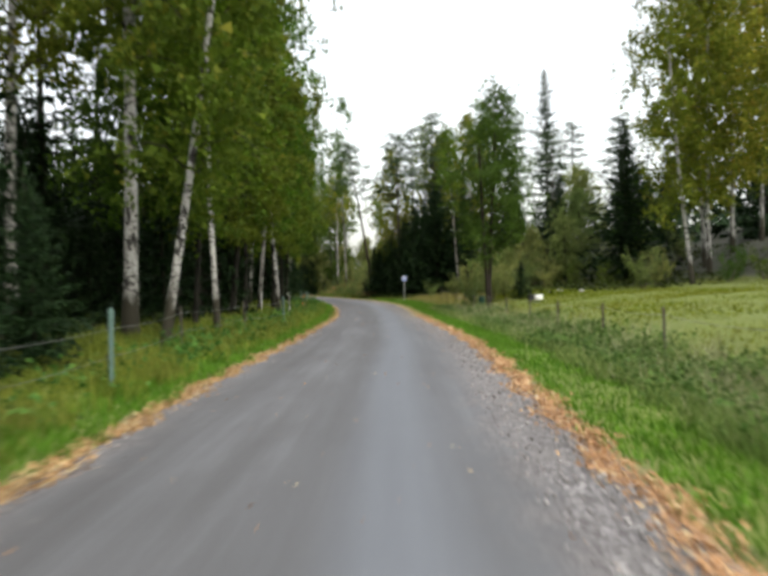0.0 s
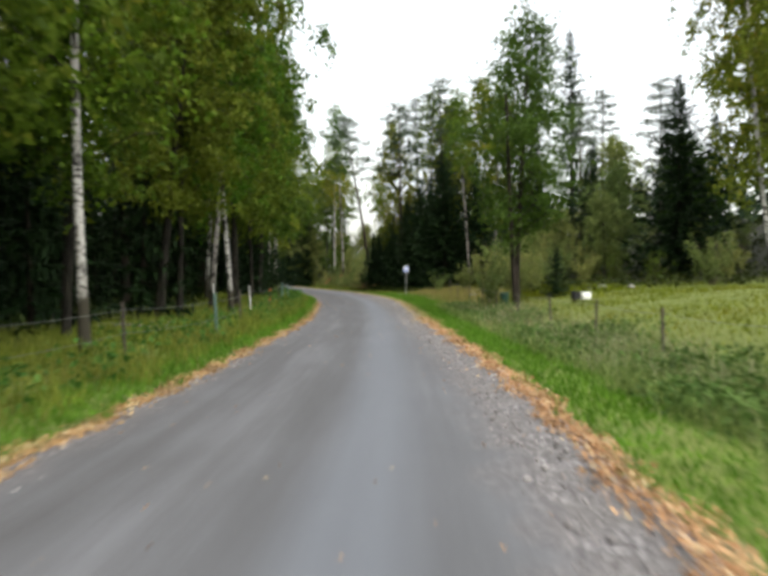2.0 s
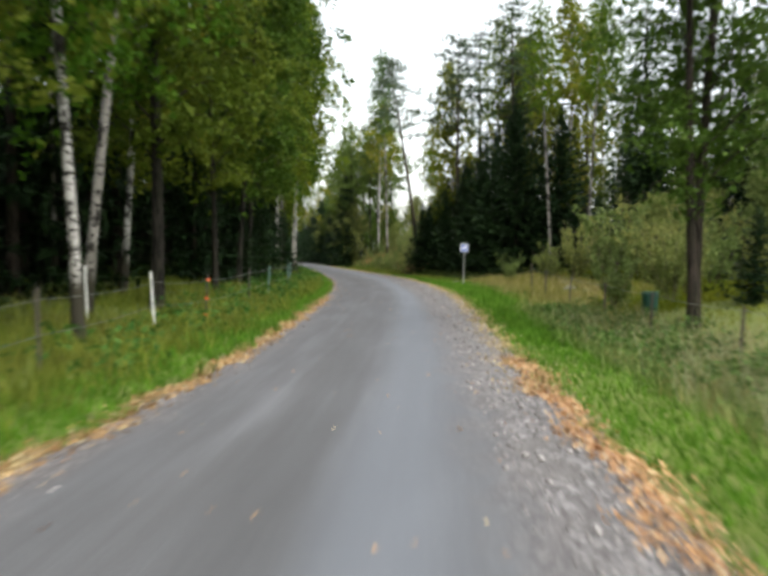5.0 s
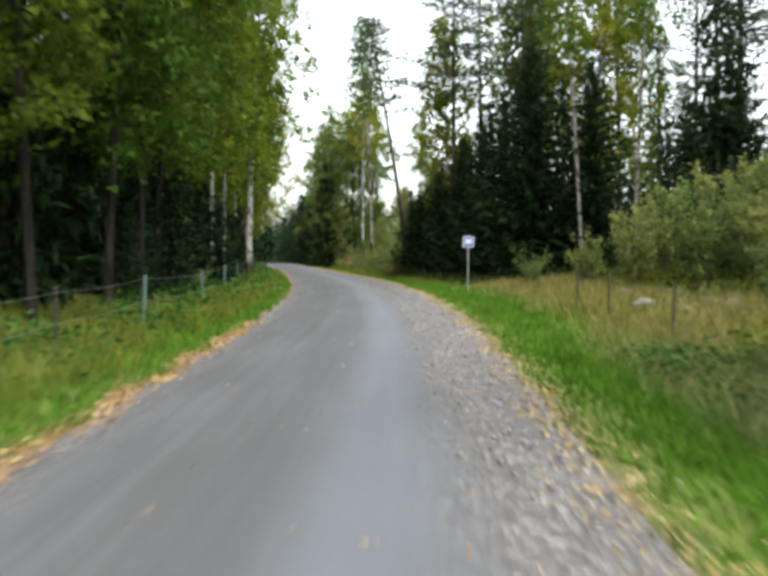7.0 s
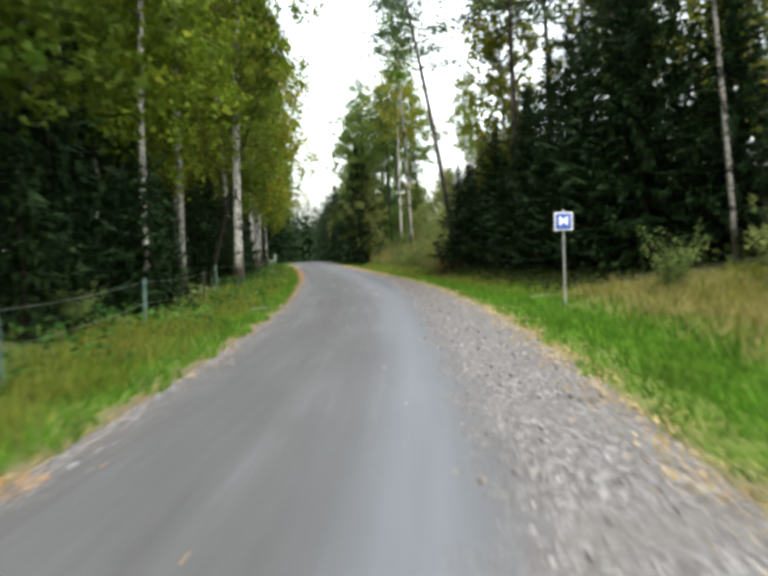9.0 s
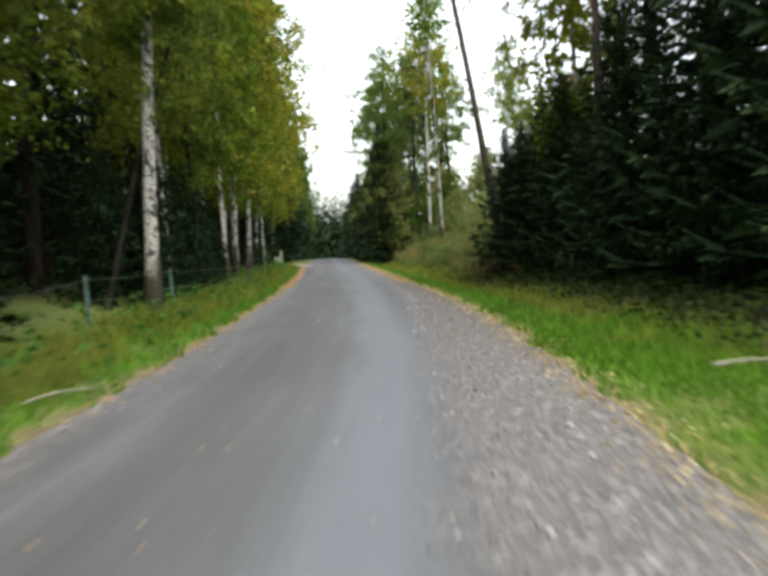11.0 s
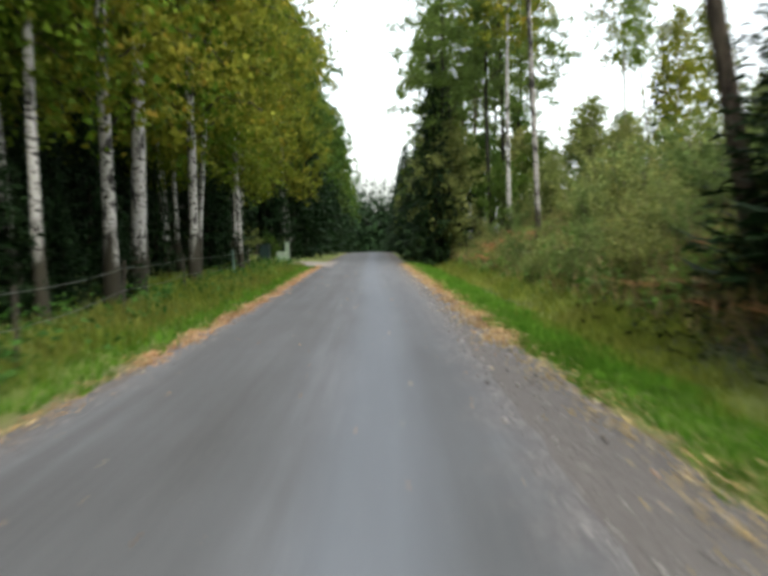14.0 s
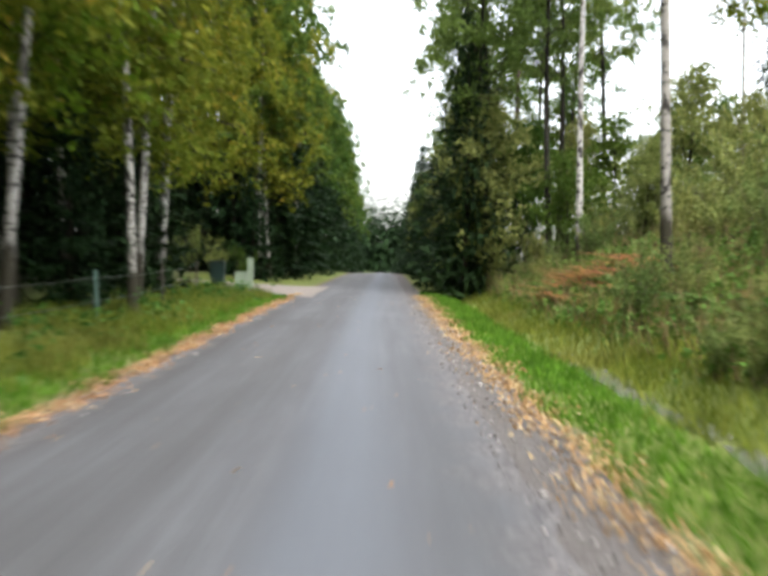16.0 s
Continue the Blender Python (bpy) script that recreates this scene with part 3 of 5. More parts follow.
def birch(seed, height=16.0, base=0.3, spread=2.3, leaf_count=5200, girth=0.15, leaf=0.2, material=None, hang=0.7, bow=0.35, name="birch_tree", label="", barky=None, fork=False, branches=44, twig_drop=1.3, group="roadside birches", filler=0.13):
    r = np.random.default_rng(seed)
    t, c, limbs = Parts(), Parts(), Parts()
    hs = np.linspace(0, 1, 12)
    ph, amp = r.uniform(0, 6.3), bow
    path = np.stack([amp * np.sin(hs * 2.4 + ph) - amp * math.sin(ph), amp * np.cos(hs * 2.1 + ph) - amp * math.cos(ph), hs * height], 1)
    path[0, 2] = -0.25
    rad = girth * (1 - hs * 0.93) ** 0.8 + 0.012
    rad[0] *= 1.45
    t.tube(path, rad, 10)
    if fork:
        side = path[:9].copy()
        side[:, 0] += np.linspace(0.12, 1.1, 9)
        side[:, 1] += np.linspace(0.2, 0.6, 9)
        t.tube(side, rad[:9] * 0.8, 9)
    per = max(1, leaf_count // branches)
    for b in range(branches):
        u = (b + r.uniform(0, 1)) / branches
        h = base + (0.98 - base) * u
        shape = (0.45 + 0.55 * math.sin(math.pi * min(1, (u + 0.12) / 0.75) * 0.5)) if u < 0.35 else (1 - (u - 0.35) / 0.65) ** 0.75 * 0.95 + 0.08
        length = spread * shape * r.uniform(0.75, 1.2)
        az = b * 2.39996 + r.uniform(-0.4, 0.4)
        o = np.array([np.interp(h, hs, path[:, k]) for k in range(3)])
        s = np.linspace(0, 1, 6)
        rise = length * r.uniform(0.35, 0.75)
        br = np.stack([o[0] + np.cos(az) * length * s, o[1] + np.sin(az) * length * s, o[2] + rise * np.sin(s * 2.0) - hang * 0.5 * length * s ** 2.5], 1)
        br[1:] += r.normal(0, 0.05, (5, 3))
        limbs.tube(br, np.linspace(girth * 0.22, 0.006, 6) * (1.1 - 0.6 * u), 4)
        k = int(per * (0.55 + 0.9 * shape) * r.uniform(0.7, 1.25)) + 1
        twigs = int(r.integers(5, 9))
        w = np.clip(r.uniform(0.18, 1.04, twigs) ** 0.75, 0, 1.02)
        start = np.stack([np.interp(w, s, br[:, q]) for q in range(3)], 1) + r.normal(0, 0.16, (twigs, 3)) * (0.6 + w[:, None])
        side = r.normal(0, 1, (twigs, 3)) * np.array([0.42, 0.42, 0.10])
        fall = hang * twig_drop * r.uniform(0.4, 1.0, twigs) * (0.45 + 0.6 * w)
        pick, v = r.integers(0, twigs, k), r.uniform(0, 1, k)
        pos = start[pick] + side[pick] * v[:, None] + r.normal(0, 0.15 - 0.08 * min(hang, 1), (k, 3))
        pos[:, 2] -= fall[pick] * v ** 1.15
        a, x = leaf_vectors(r, k, leaf, hang * 0.6)
        c.leaves(pos, a, x)
        inner = max(2, int(k * filler))
        w = r.uniform(0.05, 0.7, inner)
        pos = np.stack([np.interp(w, s, br[:, q]) for q in range(3)], 1) + r.normal(0, 0.26, (inner, 3))
        a, x = leaf_vectors(r, inner, leaf * 1.8, hang * 0.5)
        c.leaves(pos, a, x)
    stem_faces = sum(len(f) for f in t.f)
    for v, f in zip(limbs.v, limbs.f):
        t.add(v, f - f.min())
    stem = t.mesh("trunk", barky or BIRCH_BARK, True)
    stem.materials.append(LIMB_BARK)
    stem.polygons.foreach_set("material_index", (np.arange(len(stem.polygons)) >= stem_faces).astype(np.int32))
    return make_tree(name, label or "slender birch with white bark and green leaves", "tree", stem, c.mesh("crown", material or BIRCH_LEAF), group)


def spruce(seed, height=12.0, radius=2.1, bare=0.03, whorl=0.36, arms=6, sprays=9, label="", dense=1.0, twigs=False, fine=0.8, slim=1.0, bough=1.0, taper=0.82, name="spruce_tree", group="spruces"):
    r = np.random.default_rng(seed)
    t, c = Parts(), Parts()
    hs = np.linspace(0, 1, 9)
    path = np.stack([0.08 * np.sin(hs * 3 + seed), 0.08 * np.cos(hs * 2.5 + seed), hs * height], 1)
    path[0, 2] = -0.2
    g = 0.011 * height + 0.02
    t.tube(path, g * (1 - hs * 0.95) + 0.008, 8)
    if twigs:
        for b in range(34):
            h = r.uniform(0.5, bare * height + 0.5)
            az, ln = r.uniform(0, 6.3), r.uniform(0.5, 1.5)
            o = np.array([0, 0, h])
            e = o + np.array([math.cos(az) * ln, math.sin(az) * ln, -0.15 * ln])
            t.tube([o, (o + e) / 2 + [0, 0, 0.04], e], [0.014, 0.009, 0.003], 3)
    h = bare * height + 0.15
    while h < height * 0.985:
        u = (h - bare * height) / (height * (1 - bare))
        reach = radius * (1 - u) ** taper * (0.7 + 0.3 * min(1, u * 8)) + 0.06
        count = arms if u < 0.85 else max(4, arms - 2)
        a0 = r.uniform(0, 6.3)
        for k in range(count):
            az = a0 + k * 2 * math.pi / count + r.uniform(-0.25, 0.25)
            ln = reach * r.uniform(0.72, 1.15)
            sag = (0.32 - 0.75 * u) * ln
            s = np.linspace(0, 1, 5)
            br = np.stack([np.cos(az) * ln * s, np.sin(az) * ln * s, h + r.uniform(-0.12, 0.12) - sag * np.sin(s * 2.2) + 0.16 * ln * s ** 3], 1)
            n = max(3, int(sprays * dense * (0.35 + 0.65 * ln / radius)))
            w = (np.arange(n) + r.uniform(0.2, 0.8, n)) / n * 0.92 + 0.08
            pos = np.stack([np.interp(w, s, br[:, q]) for q in range(3)], 1)
            out = np.array([math.cos(az), math.sin(az), 0])
            sidev = np.array([-math.sin(az), math.cos(az), 0])
            sgn = np.where(np.arange(n) % 2 == 0, 1.0, -1.0)[:, None]
            size = fine * (0.34 + 0.42 * (1 - w[:, None])) * (0.45 + 0.55 * ln / radius) * r.uniform(0.8, 1.2, (n, 1))
            along = unit(out * 0.75 + sidev * sgn * 0.8 + np.stack([np.zeros(n), np.zeros(n), r.uniform(-0.55, -0.05, n)], 1)) * size
            across = unit(np.cross(along, np.array([[0.1, 0.05, 1.0]]) + r.normal(0, 0.35, (n, 3)))) * size * 0.2 * slim
            c.leaves(pos, along, across)
            w = np.array([0.03, 0.2, 0.38, 0.56, 0.74])
            lo = np.stack([np.interp(w, s, br[:, q]) for q in range(3)], 1)
            hi = np.stack([np.interp(w + 0.24, s, br[:, q]) for q in range(3)], 1)
            flat = (sidev + r.normal(0, 0.35, (5, 3))) * (ln * bough * np.array([0.07, 0.075, 0.07, 0.055, 0.04]))[:, None]
            c.leaves(lo, (hi - lo) * 1.1 + sidev * (ln * 0.06 * r.uniform(-1, 1, (5, 1))), flat)
            skirt = (hi - lo)[::2] * 0.7 + np.array([0, 0, -1.0]) * (ln * bough * r.uniform(0.10, 0.22, (3, 1)))
            c.leaves(lo[::2], skirt, (hi - lo)[::2] * 0.2 + sidev * 0.04 * ln * r.uniform(-1, 1))
            hangv = np.stack([r.normal(0, 0.10, n), r.normal(0, 0.10, n), -np.ones(n)], 1) * size * 0.75
            c.leaves(pos + along * 0.4, hangv, unit(np.cross(hangv, out[None, :] + r.normal(0, 0.3, (n, 3)))) * size * 0.17 * slim)
        h += whorl * (1.15 - 0.5 * u) * r.uniform(0.85, 1.15)
    c.leaves(np.array([[0, 0, height * 0.97]]), np.array([[0, 0, height * 0.03 + 0.25]]), np.array([[0.06, 0, 0]]))
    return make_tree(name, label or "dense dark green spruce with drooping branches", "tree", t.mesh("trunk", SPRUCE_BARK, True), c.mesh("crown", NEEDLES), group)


def pine(seed, height=16.0, base=0.55, lean=(0.0, 0.0), label="", pads=26, needles=70, reach=2.1):
    r = np.random.default_rng(seed)
    t, c = Parts(), Parts()
    hs = np.linspace(0, 1, 10)
    path = np.stack([lean[0] * hs + 0.1 * np.sin(hs * 4 + seed), lean[1] * hs, hs * height], 1)
    path[0, 2] = -0.2
    t.tube(path, 0.15 * (1 - 0.85 * hs) + 0.01, 9)
    for b in range(pads):
        u = (b + 0.5) / pads
        h = base + (1 - base) * u
        o = np.array([np.interp(h, hs, path[:, k]) for k in range(3)])
        az, ln = b * 2.4 + r.uniform(-0.5, 0.5), reach * (1.05 - 0.75 * u) * r.uniform(0.6, 1.25)
        e = o + np.array([math.cos(az) * ln, math.sin(az) * ln, ln * r.uniform(0.0, 0.35)])
        t.tube([o, (o + e) / 2 + [0, 0, -0.06], e], [0.04 * (1.1 - u), 0.025, 0.008], 4)
        for q, cen in enumerate((e, o * 0.35 + e * 0.65)):
            n = int(needles * (1 if q == 0 else 0.6))
            p = cen + r.normal(0, 1, (n, 3)) * np.array([0.42, 0.42, 0.13])
            a, x = leaf_vectors(r, n, 0.26, 0.0)
            a[:, 2] = np.abs(a[:, 2]) * 0.6
            c.leaves(p, a, x * 0.55)
    return make_tree("pine_tree", label or "tall pine with a bare trunk and sparse crown", "tree", t.mesh("trunk", PINE_BARK, True), c.mesh("crown", PINE_NEEDLES), "pines")


def shrub(seed, height=2.4, spread=1.1, stems=9, leaf_count=1000, leaf=0.11, material=None, label="", name="shrub", group="roadside shrubs"):
    r = np.random.default_rng(seed)
    t, c = Parts(), Parts()
    per = leaf_count // stems
    for k in range(stems):
        az, ln = k * 2.4 + r.uniform(-0.4, 0.4), height * r.uniform(0.6, 1.05)
        out = spread * r.uniform(0.35, 1.0)
        s = np.linspace(0, 1, 5)
        br = np.stack([np.cos(az) * (0.08 + out * s ** 1.4), np.sin(az) * (0.08 + out * s ** 1.4), ln * s - 0.1], 1)
        br[1:] += r.normal(0, 0.05, (4, 3))
        t.tube(br, np.linspace(0.018, 0.004, 5), 4)
        w = r.uniform(0.22, 1.03, per) ** 0.8
        sprig = r.integers(0, 7, per)
        w = np.clip(r.uniform(0.25, 1.0, 7)[sprig] + r.normal(0, 0.05, per), 0, 1.05)
        pos = np.stack([np.interp(w, s, br[:, q]) for q in range(3)], 1) + r.normal(0, 0.2, (7, 3))[sprig] * (0.6 + 0.6 * w[:, None]) + r.normal(0, 0.07, (per, 3))
        pos[:, 2] = np.maximum(pos[:, 2], 0.12)
        a, x = leaf_vectors(r, per, leaf, 0.15)
        c.leaves(pos, a, x)
    ob = tagged(new(name), label or "light green leafy shrub of thin stems", "shrub", group)
    child("stem", t.mesh("stem", TWIG), ob)
    child("foliage", c.mesh("foliage", material or SHRUB_LEAF), ob)
    return ob


def bracken(seed, material, label, group, category="fern"):
    r = np.random.default_rng(seed)
    t, c = Parts(), Parts()
    for k in range(26):
        az, ln = r.uniform(0, 6.3), r.uniform(0.3, 0.68)
        s = np.linspace(0, 1, 6)
        root_at = r.normal(0, 0.36, 2)
        fr = np.stack([root_at[0] * s + np.cos(az) * ln * s * 0.8, root_at[1] * s + np.sin(az) * ln * s * 0.8, ln * (1.0 * s - 0.55 * s ** 2.2)], 1)
        t.tube(fr, np.linspace(0.008, 0.002, 6), 3)
        w = np.repeat(np.linspace(0.25, 1, 16), 2)
        pos = np.stack([np.interp(w, s, fr[:, q]) for q in range(3)], 1)
        side = np.array([-math.sin(az), math.cos(az), -0.25])
        sg = np.where(np.arange(32) % 2 == 0, 1.0, -1.0)[:, None]
        al = (side * sg + np.array([math.cos(az), math.sin(az), 0]) * 0.5) * (0.24 * (1.08 - w[:, None]) + 0.03)
        al[:, 2] = -np.abs(al[:, 2])
        c.leaves(pos, al, unit(np.cross(al, np.array([[0, 0, 1.0]]))) * 0.024)
    ob = tagged(new("bracken"), label, category, group)
    child("stem", t.mesh("stem", TWIG), ob)
    child("foliage", c.mesh("foliage", material), ob)
    return ob


placed = set()


def place(ob, x, y, scale=1.0, turn=None, tilt=(0.0, 0.0), sink=0.0, wide=None, label=""):
    """Stands a thing, or a copy of it once it has been used, on the ground."""
    turn = rng.uniform(0, 360) if turn is None else turn
    m = pose(x, y, terrain(x, y) - sink, tilt[0], tilt[1], 0) @ pose(0, 0, 0, 0, 0, turn) @ Matrix.Diagonal((wide or scale, wide or scale, scale, 1))
    if ob.name in placed:
        k = ob.scale
        made = copy_thing(ob, m @ Matrix.Diagonal((1 / k[0], 1 / k[1], 1 / k[2], 1)))
    else:
        placed.add(ob.name)
        ob.matrix_basis = m
        made = ob
    if label:
        made["label"] = label
    return made


# the kinds of tree, each grown once
birch_a = birch(11, 17, 0.34, 2.6, 12000, 0.15, 0.13, OLIVE_LEAF, label="tall birch with white black-marked bark and green crown")
birch_b = birch(12, 15, 0.2, 2.4, 8600, 0.075, 0.13, OLIVE_LEAF, twig_drop=1.7, label="slender birch with pale bark and low hanging twigs")
birch_c = birch(13, 14, 0.24, 2.0, 7000, 0.065, 0.13, bow=0.6, twig_drop=1.6, label="thin young birch with white stem")
birch_g = birch(14, 16, 0.25, 2.6, 9000, 0.085, 0.135, GOLD_LEAF, label="birch with yellowing autumn leaves", group="turning birches")
birch_hill = birch(18, 17, 0.2, 2.9, 7600, 0.11, 0.19, GOLD_LEAF, label="tall yellowing birch on the hillside", branches=50, group="turning birches")
birch_back = birch(19, 16, 0.2, 2.9, 5000, 0.1, 0.185, GOLD_LEAF, label="tall yellowing birch in the second row", branches=40, group="turning birches")
birch_wide = birch(16, 15, 0.2, 3.7, 10500, 0.12, 0.14, GOLD_LEAF, label="broad birch whose twigs hang over the road", branches=52, group="overhanging birches")
birch_far = birch(17, 16, 0.34, 3.6, 4200, 0.12, 0.23, ASPEN_LEAF, label="broad leafy birch along the straight road", branches=34, group="overhanging birches")
birch_thin = birch(15, 13, 0.6, 1.1, 2400, 0.055, 0.11, bow=0.25, branches=26, barky=OLD_BIRCH_BARK, label="very thin bare-stemmed birch with small crown")
alder_a = birch(21, 13, 0.2, 2.7, 9000, 0.075, 0.135, ALDER_LEAF, 0.45, 0.3, "alder_tree", "dark-stemmed alder with full green crown", ALDER_BARK, group="alders")
birch_over = birch(29, 15, 0.3, 3.9, 9000, 0.085, 0.14, BIRCH_LEAF, barky=OLD_BIRCH_BARK, label="birch whose green crown leans out over the road", branches=46, group="overhanging birches")
birch_top = birch(28, 17, 0.5, 2.3, 4200, 0.09, 0.165, GOLD_LEAF, label="tall bare-stemmed birch with a yellowing crown", branches=34, group="turning birches", filler=0.06)
alder_bough = birch(27, 14, 0.22, 3.4, 9000, 0.13, 0.15, ALDER_LEAF, 0.4, 0.5, "alder_tree", "old dark alder with long level boughs", ALDER_BARK, branches=34, group="alders")
alder_thin = birch(26, 9, 0.55, 1.2, 1400, 0.07, 0.12, ASPEN_LEAF, 0.3, 0.3, "alder_tree", "thin leaning dark-stemmed alder", ALDER_BARK, branches=16, group="alders")
meadow_tree = birch(22, 10.5, 0.2, 2.5, 12000, 0.1, 0.11, ASPEN_LEAF, 0.3, 0.3, "aspen_tree", "two-stemmed aspen with airy top at the meadow's edge", SPRUCE_BARK, True, 46, 0.8, "aspens")
aspen_a = birch(23, 15, 0.42, 3.0, 5200, 0.11, 0.15, LIGHT_ASPEN_LEAF, 0.3, 0.4, "aspen_tree", "tall aspen with a round gappy crown", ALDER_BARK, branches=22, twig_drop=0.5, group="aspens", filler=0.02)
leafy_dark = birch(25, 7, 0.08, 2.4, 4200, 0.08, 0.155, ASPEN_LEAF, 0.3, 0.2, "rowan_tree", "low dark green leafy tree at the wood's edge", ALDER_BARK, branches=32, twig_drop=0.7, group="leafy trees")
leafy = birch(24, 7, 0.12, 2.2, 4600, 0.08, 0.15, SHRUB_LEAF, 0.3, 0.2, "rowan_tree", "low broad-crowned leafy tree at the wood's edge", ALDER_BARK, branches=34, twig_drop=0.7, group="leafy trees")
spruce_a = spruce(31, 12, 2.9, 0.02, 0.47, 6, 6, fine=1.3)
spruce_b = spruce(32, 9.0, 3.4, 0.012, 0.31, 8, 20, "dense dark young spruce with branches to the ground", fine=0.6, slim=0.95, bough=0.8)
spruce_low = spruce(37, 6.0, 2.3, 0.01, 0.47, 6, 6, "low shaded spruce in the dark of the forest", fine=1.15, group="forest spruces")
spruce_c = spruce(33, 4.5, 1.7, 0.01, 0.26, 6, 12, "small bushy spruce with branches to the ground", fine=0.56)
spruce_tall = spruce(34, 17, 2.4, 0.08, 0.5, 6, 12, "tall narrow spruce with a thin spiky top", taper=0.6)
spruce_in = spruce(35, 15, 2.1, 0.2, 0.68, 5, 8, "forest spruce with a bare lower trunk and dead twigs", twigs=True, group="forest spruces", fine=0.95)
spruce_in2 = spruce(36, 13, 2.1, 0.1, 0.66, 5, 8, "shaded forest spruce with dead lower twigs", twigs=True, group="forest spruces", fine=0.95)
pine_a = pine(41, 16, 0.5)
pine_b = pine(42, 15, 0.6, pads=22)
pine_lean = pine(43, 15, 0.62, (-2.6, 0.3), "leaning pine with a bare trunk and thin crown")
shrub_a = shrub(51, 2.4, 1.2, 10, 1500, 0.105)
shrub_b = shrub(52, 3.2, 1.3, 11, 1800, 0.115, label="tall pale green willow shrub with upright stems")
shrub_d = shrub(54, 2.6, 1.2, 9, 1500, 0.1, ASPEN_LEAF, "dark green leafy alder shrub")
shrub_c = shrub(53, 1.5, 0.9, 9, 1500, 0.075, ASPEN_LEAF, "low dark green shrub")
fern_a = bracken(61, BRACKEN_LEAF, "clump of withered rust-brown bracken fern", "bracken on the bank")
fern_green = bracken(62, WEED_LEAF, "clump of green bracken fern in the grass", "green ferns")

# birches and alders along the left verge
for tree, x, y, s, tilt in (
        (birch_a, -9.2, 22.4, 1.0, (0, 3)), (birch_a, -6.0, 21.4, 1.05, (0, 2.5)), (alder_a, -7.2, 25.6, 1.0, (0, 0)), (birch_b, -4.6, 18.9, 1.1, (0, 7.5)),
        (birch_c, -4.55, 24.8, 1.1, (0, 1.2)), (alder_a, -5.6, 26.8, 0.9, (0, 1)), (alder_a, -6.9, 30.4, 0.9, (0, 0)), (alder_bough, -5.75, 34.2, 0.85, (0, 2)), (alder_a, -5.35, 34.9, 0.95, (0, -1)),
        (birch_c, -4.3, 37.2, 1.0, (0, 2)), (birch_over, -5.6, 40.6, 0.95, (0, 4)), (birch_b, -6.8, 45.8, 1.0, (0, 1)), (birch_c, -8.3, 45.7, 1.05, (0, -1)), (birch_c, -8.7, 47.8, 1.0, (0, -2)),
        (alder_bough, -5.3, 43.6, 0.9, (0, 1)), (alder_a, -5.5, 49.2, 0.9, (0, 0)), (alder_a, -5.7, 52.8, 0.95, (0, 1)), (alder_a, -6.0, 55.6, 0.95, (0, -1)), (birch_c, -7.5, 57.4, 1.0, (0, 1))):
    place(tree, x, y, s, tilt=tilt)
for tree, x, y, s, tilt in (
        (alder_bough, -7.7, 61.0, 1.0, (0, 0)), (birch_c, -6.8, 65.6, 1.0, (0, 0)), (alder_a, -6.9, 59.6, 1.05, (0, 4)), (birch_over, -7.4, 69.6, 0.9, (0, 4)), (birch_c, -9.3, 68.6, 1.0, (0, 0)), (alder_a, -9.4, 71.6, 1.0, (0, 0)), (birch_b, -10.3, 75.0, 1.0, (0, 0)),
        (birch_a, -7.9, 76.8, 0.92, (0, 1.5)), (alder_thin, -8.9, 76.9, 0.8, (0, 17)), (birch_g, -9.6, 82.0, 0.95, (0, 0)), (alder_a, -10.2, 86.2, 0.95, (0, 0)), (birch_g, -11.6, 87.8, 0.95, (0, 1)),
        (birch_c, -10.7, 90.5, 1.1, (0, -1)), (birch_b, -11.6, 91.3, 1.05, (0, -2)), (birch_wide, -11.5, 94.0, 0.98, (0, 3)), (birch_a, -12.5, 97.0, 0.95, (0, 5)), (birch_c, -13.7, 99.8, 1.1, (0, 0)), (birch_wide, -13.2, 101.6, 1.0, (0, 2)),
        (birch_c, -13.9, 103.5, 1.1, (0, -1)), (birch_b, -15.2, 104.4, 1.0, (0, 0)), (birch_b, -14.2, 107.9, 1.0, (0, -2)), (birch_c, -15.8, 106.6, 1.1, (0, 0)), (birch_g, -15.4, 110.4, 1.0, (0, 1)), (birch_wide, -16.3, 113.3, 0.95, (0, 2)), (birch_wide, -18.3, 117.5, 1.0, (0, 3))):
    place(tree, x, y, s, tilt=tilt)

for k in range(11):
    y = 92.5 + k * 2.9
    place(birch_back, edge_left(y) - 6.3 - (k % 2) * 1.4, y, 0.98 + 0.05 * (k % 3))

# spruces under and behind the birches
for x, y, s in ((-8.9, 79.2, 0.42), (-9.6, 81.4, 0.5), (-9.9, 83.4, 0.42), (-10.3, 85.4, 0.5), (-10.6, 87.6, 0.45), (-11.6, 92.6, 0.4), (-12.2, 95.6, 0.35), (-5.0, 13.0, 0.58), (-5.8, 14.8, 0.7), (-4.9, 10.6, 0.5), (-8.0, 16.5, 0.8), (-7.6, 12.6, 0.9), (-6.4, 9.4, 0.6), (-9.0, 27.8, 0.7), (-8.2, 57.0, 0.7), (-7.6, 60.6, 0.6), (-8.6, 71.4, 0.7), (-10.5, 80.3, 0.8), (-10.2, 83.8, 0.6), (-11.6, 88.3, 0.7), (-15.0, 107.2, 0.9), (-16.9, 112.8, 0.9), (-12.9, 91.4, 0.8), (-14.3, 98.4, 0.9)):
    place(spruce_c, x, y, s)
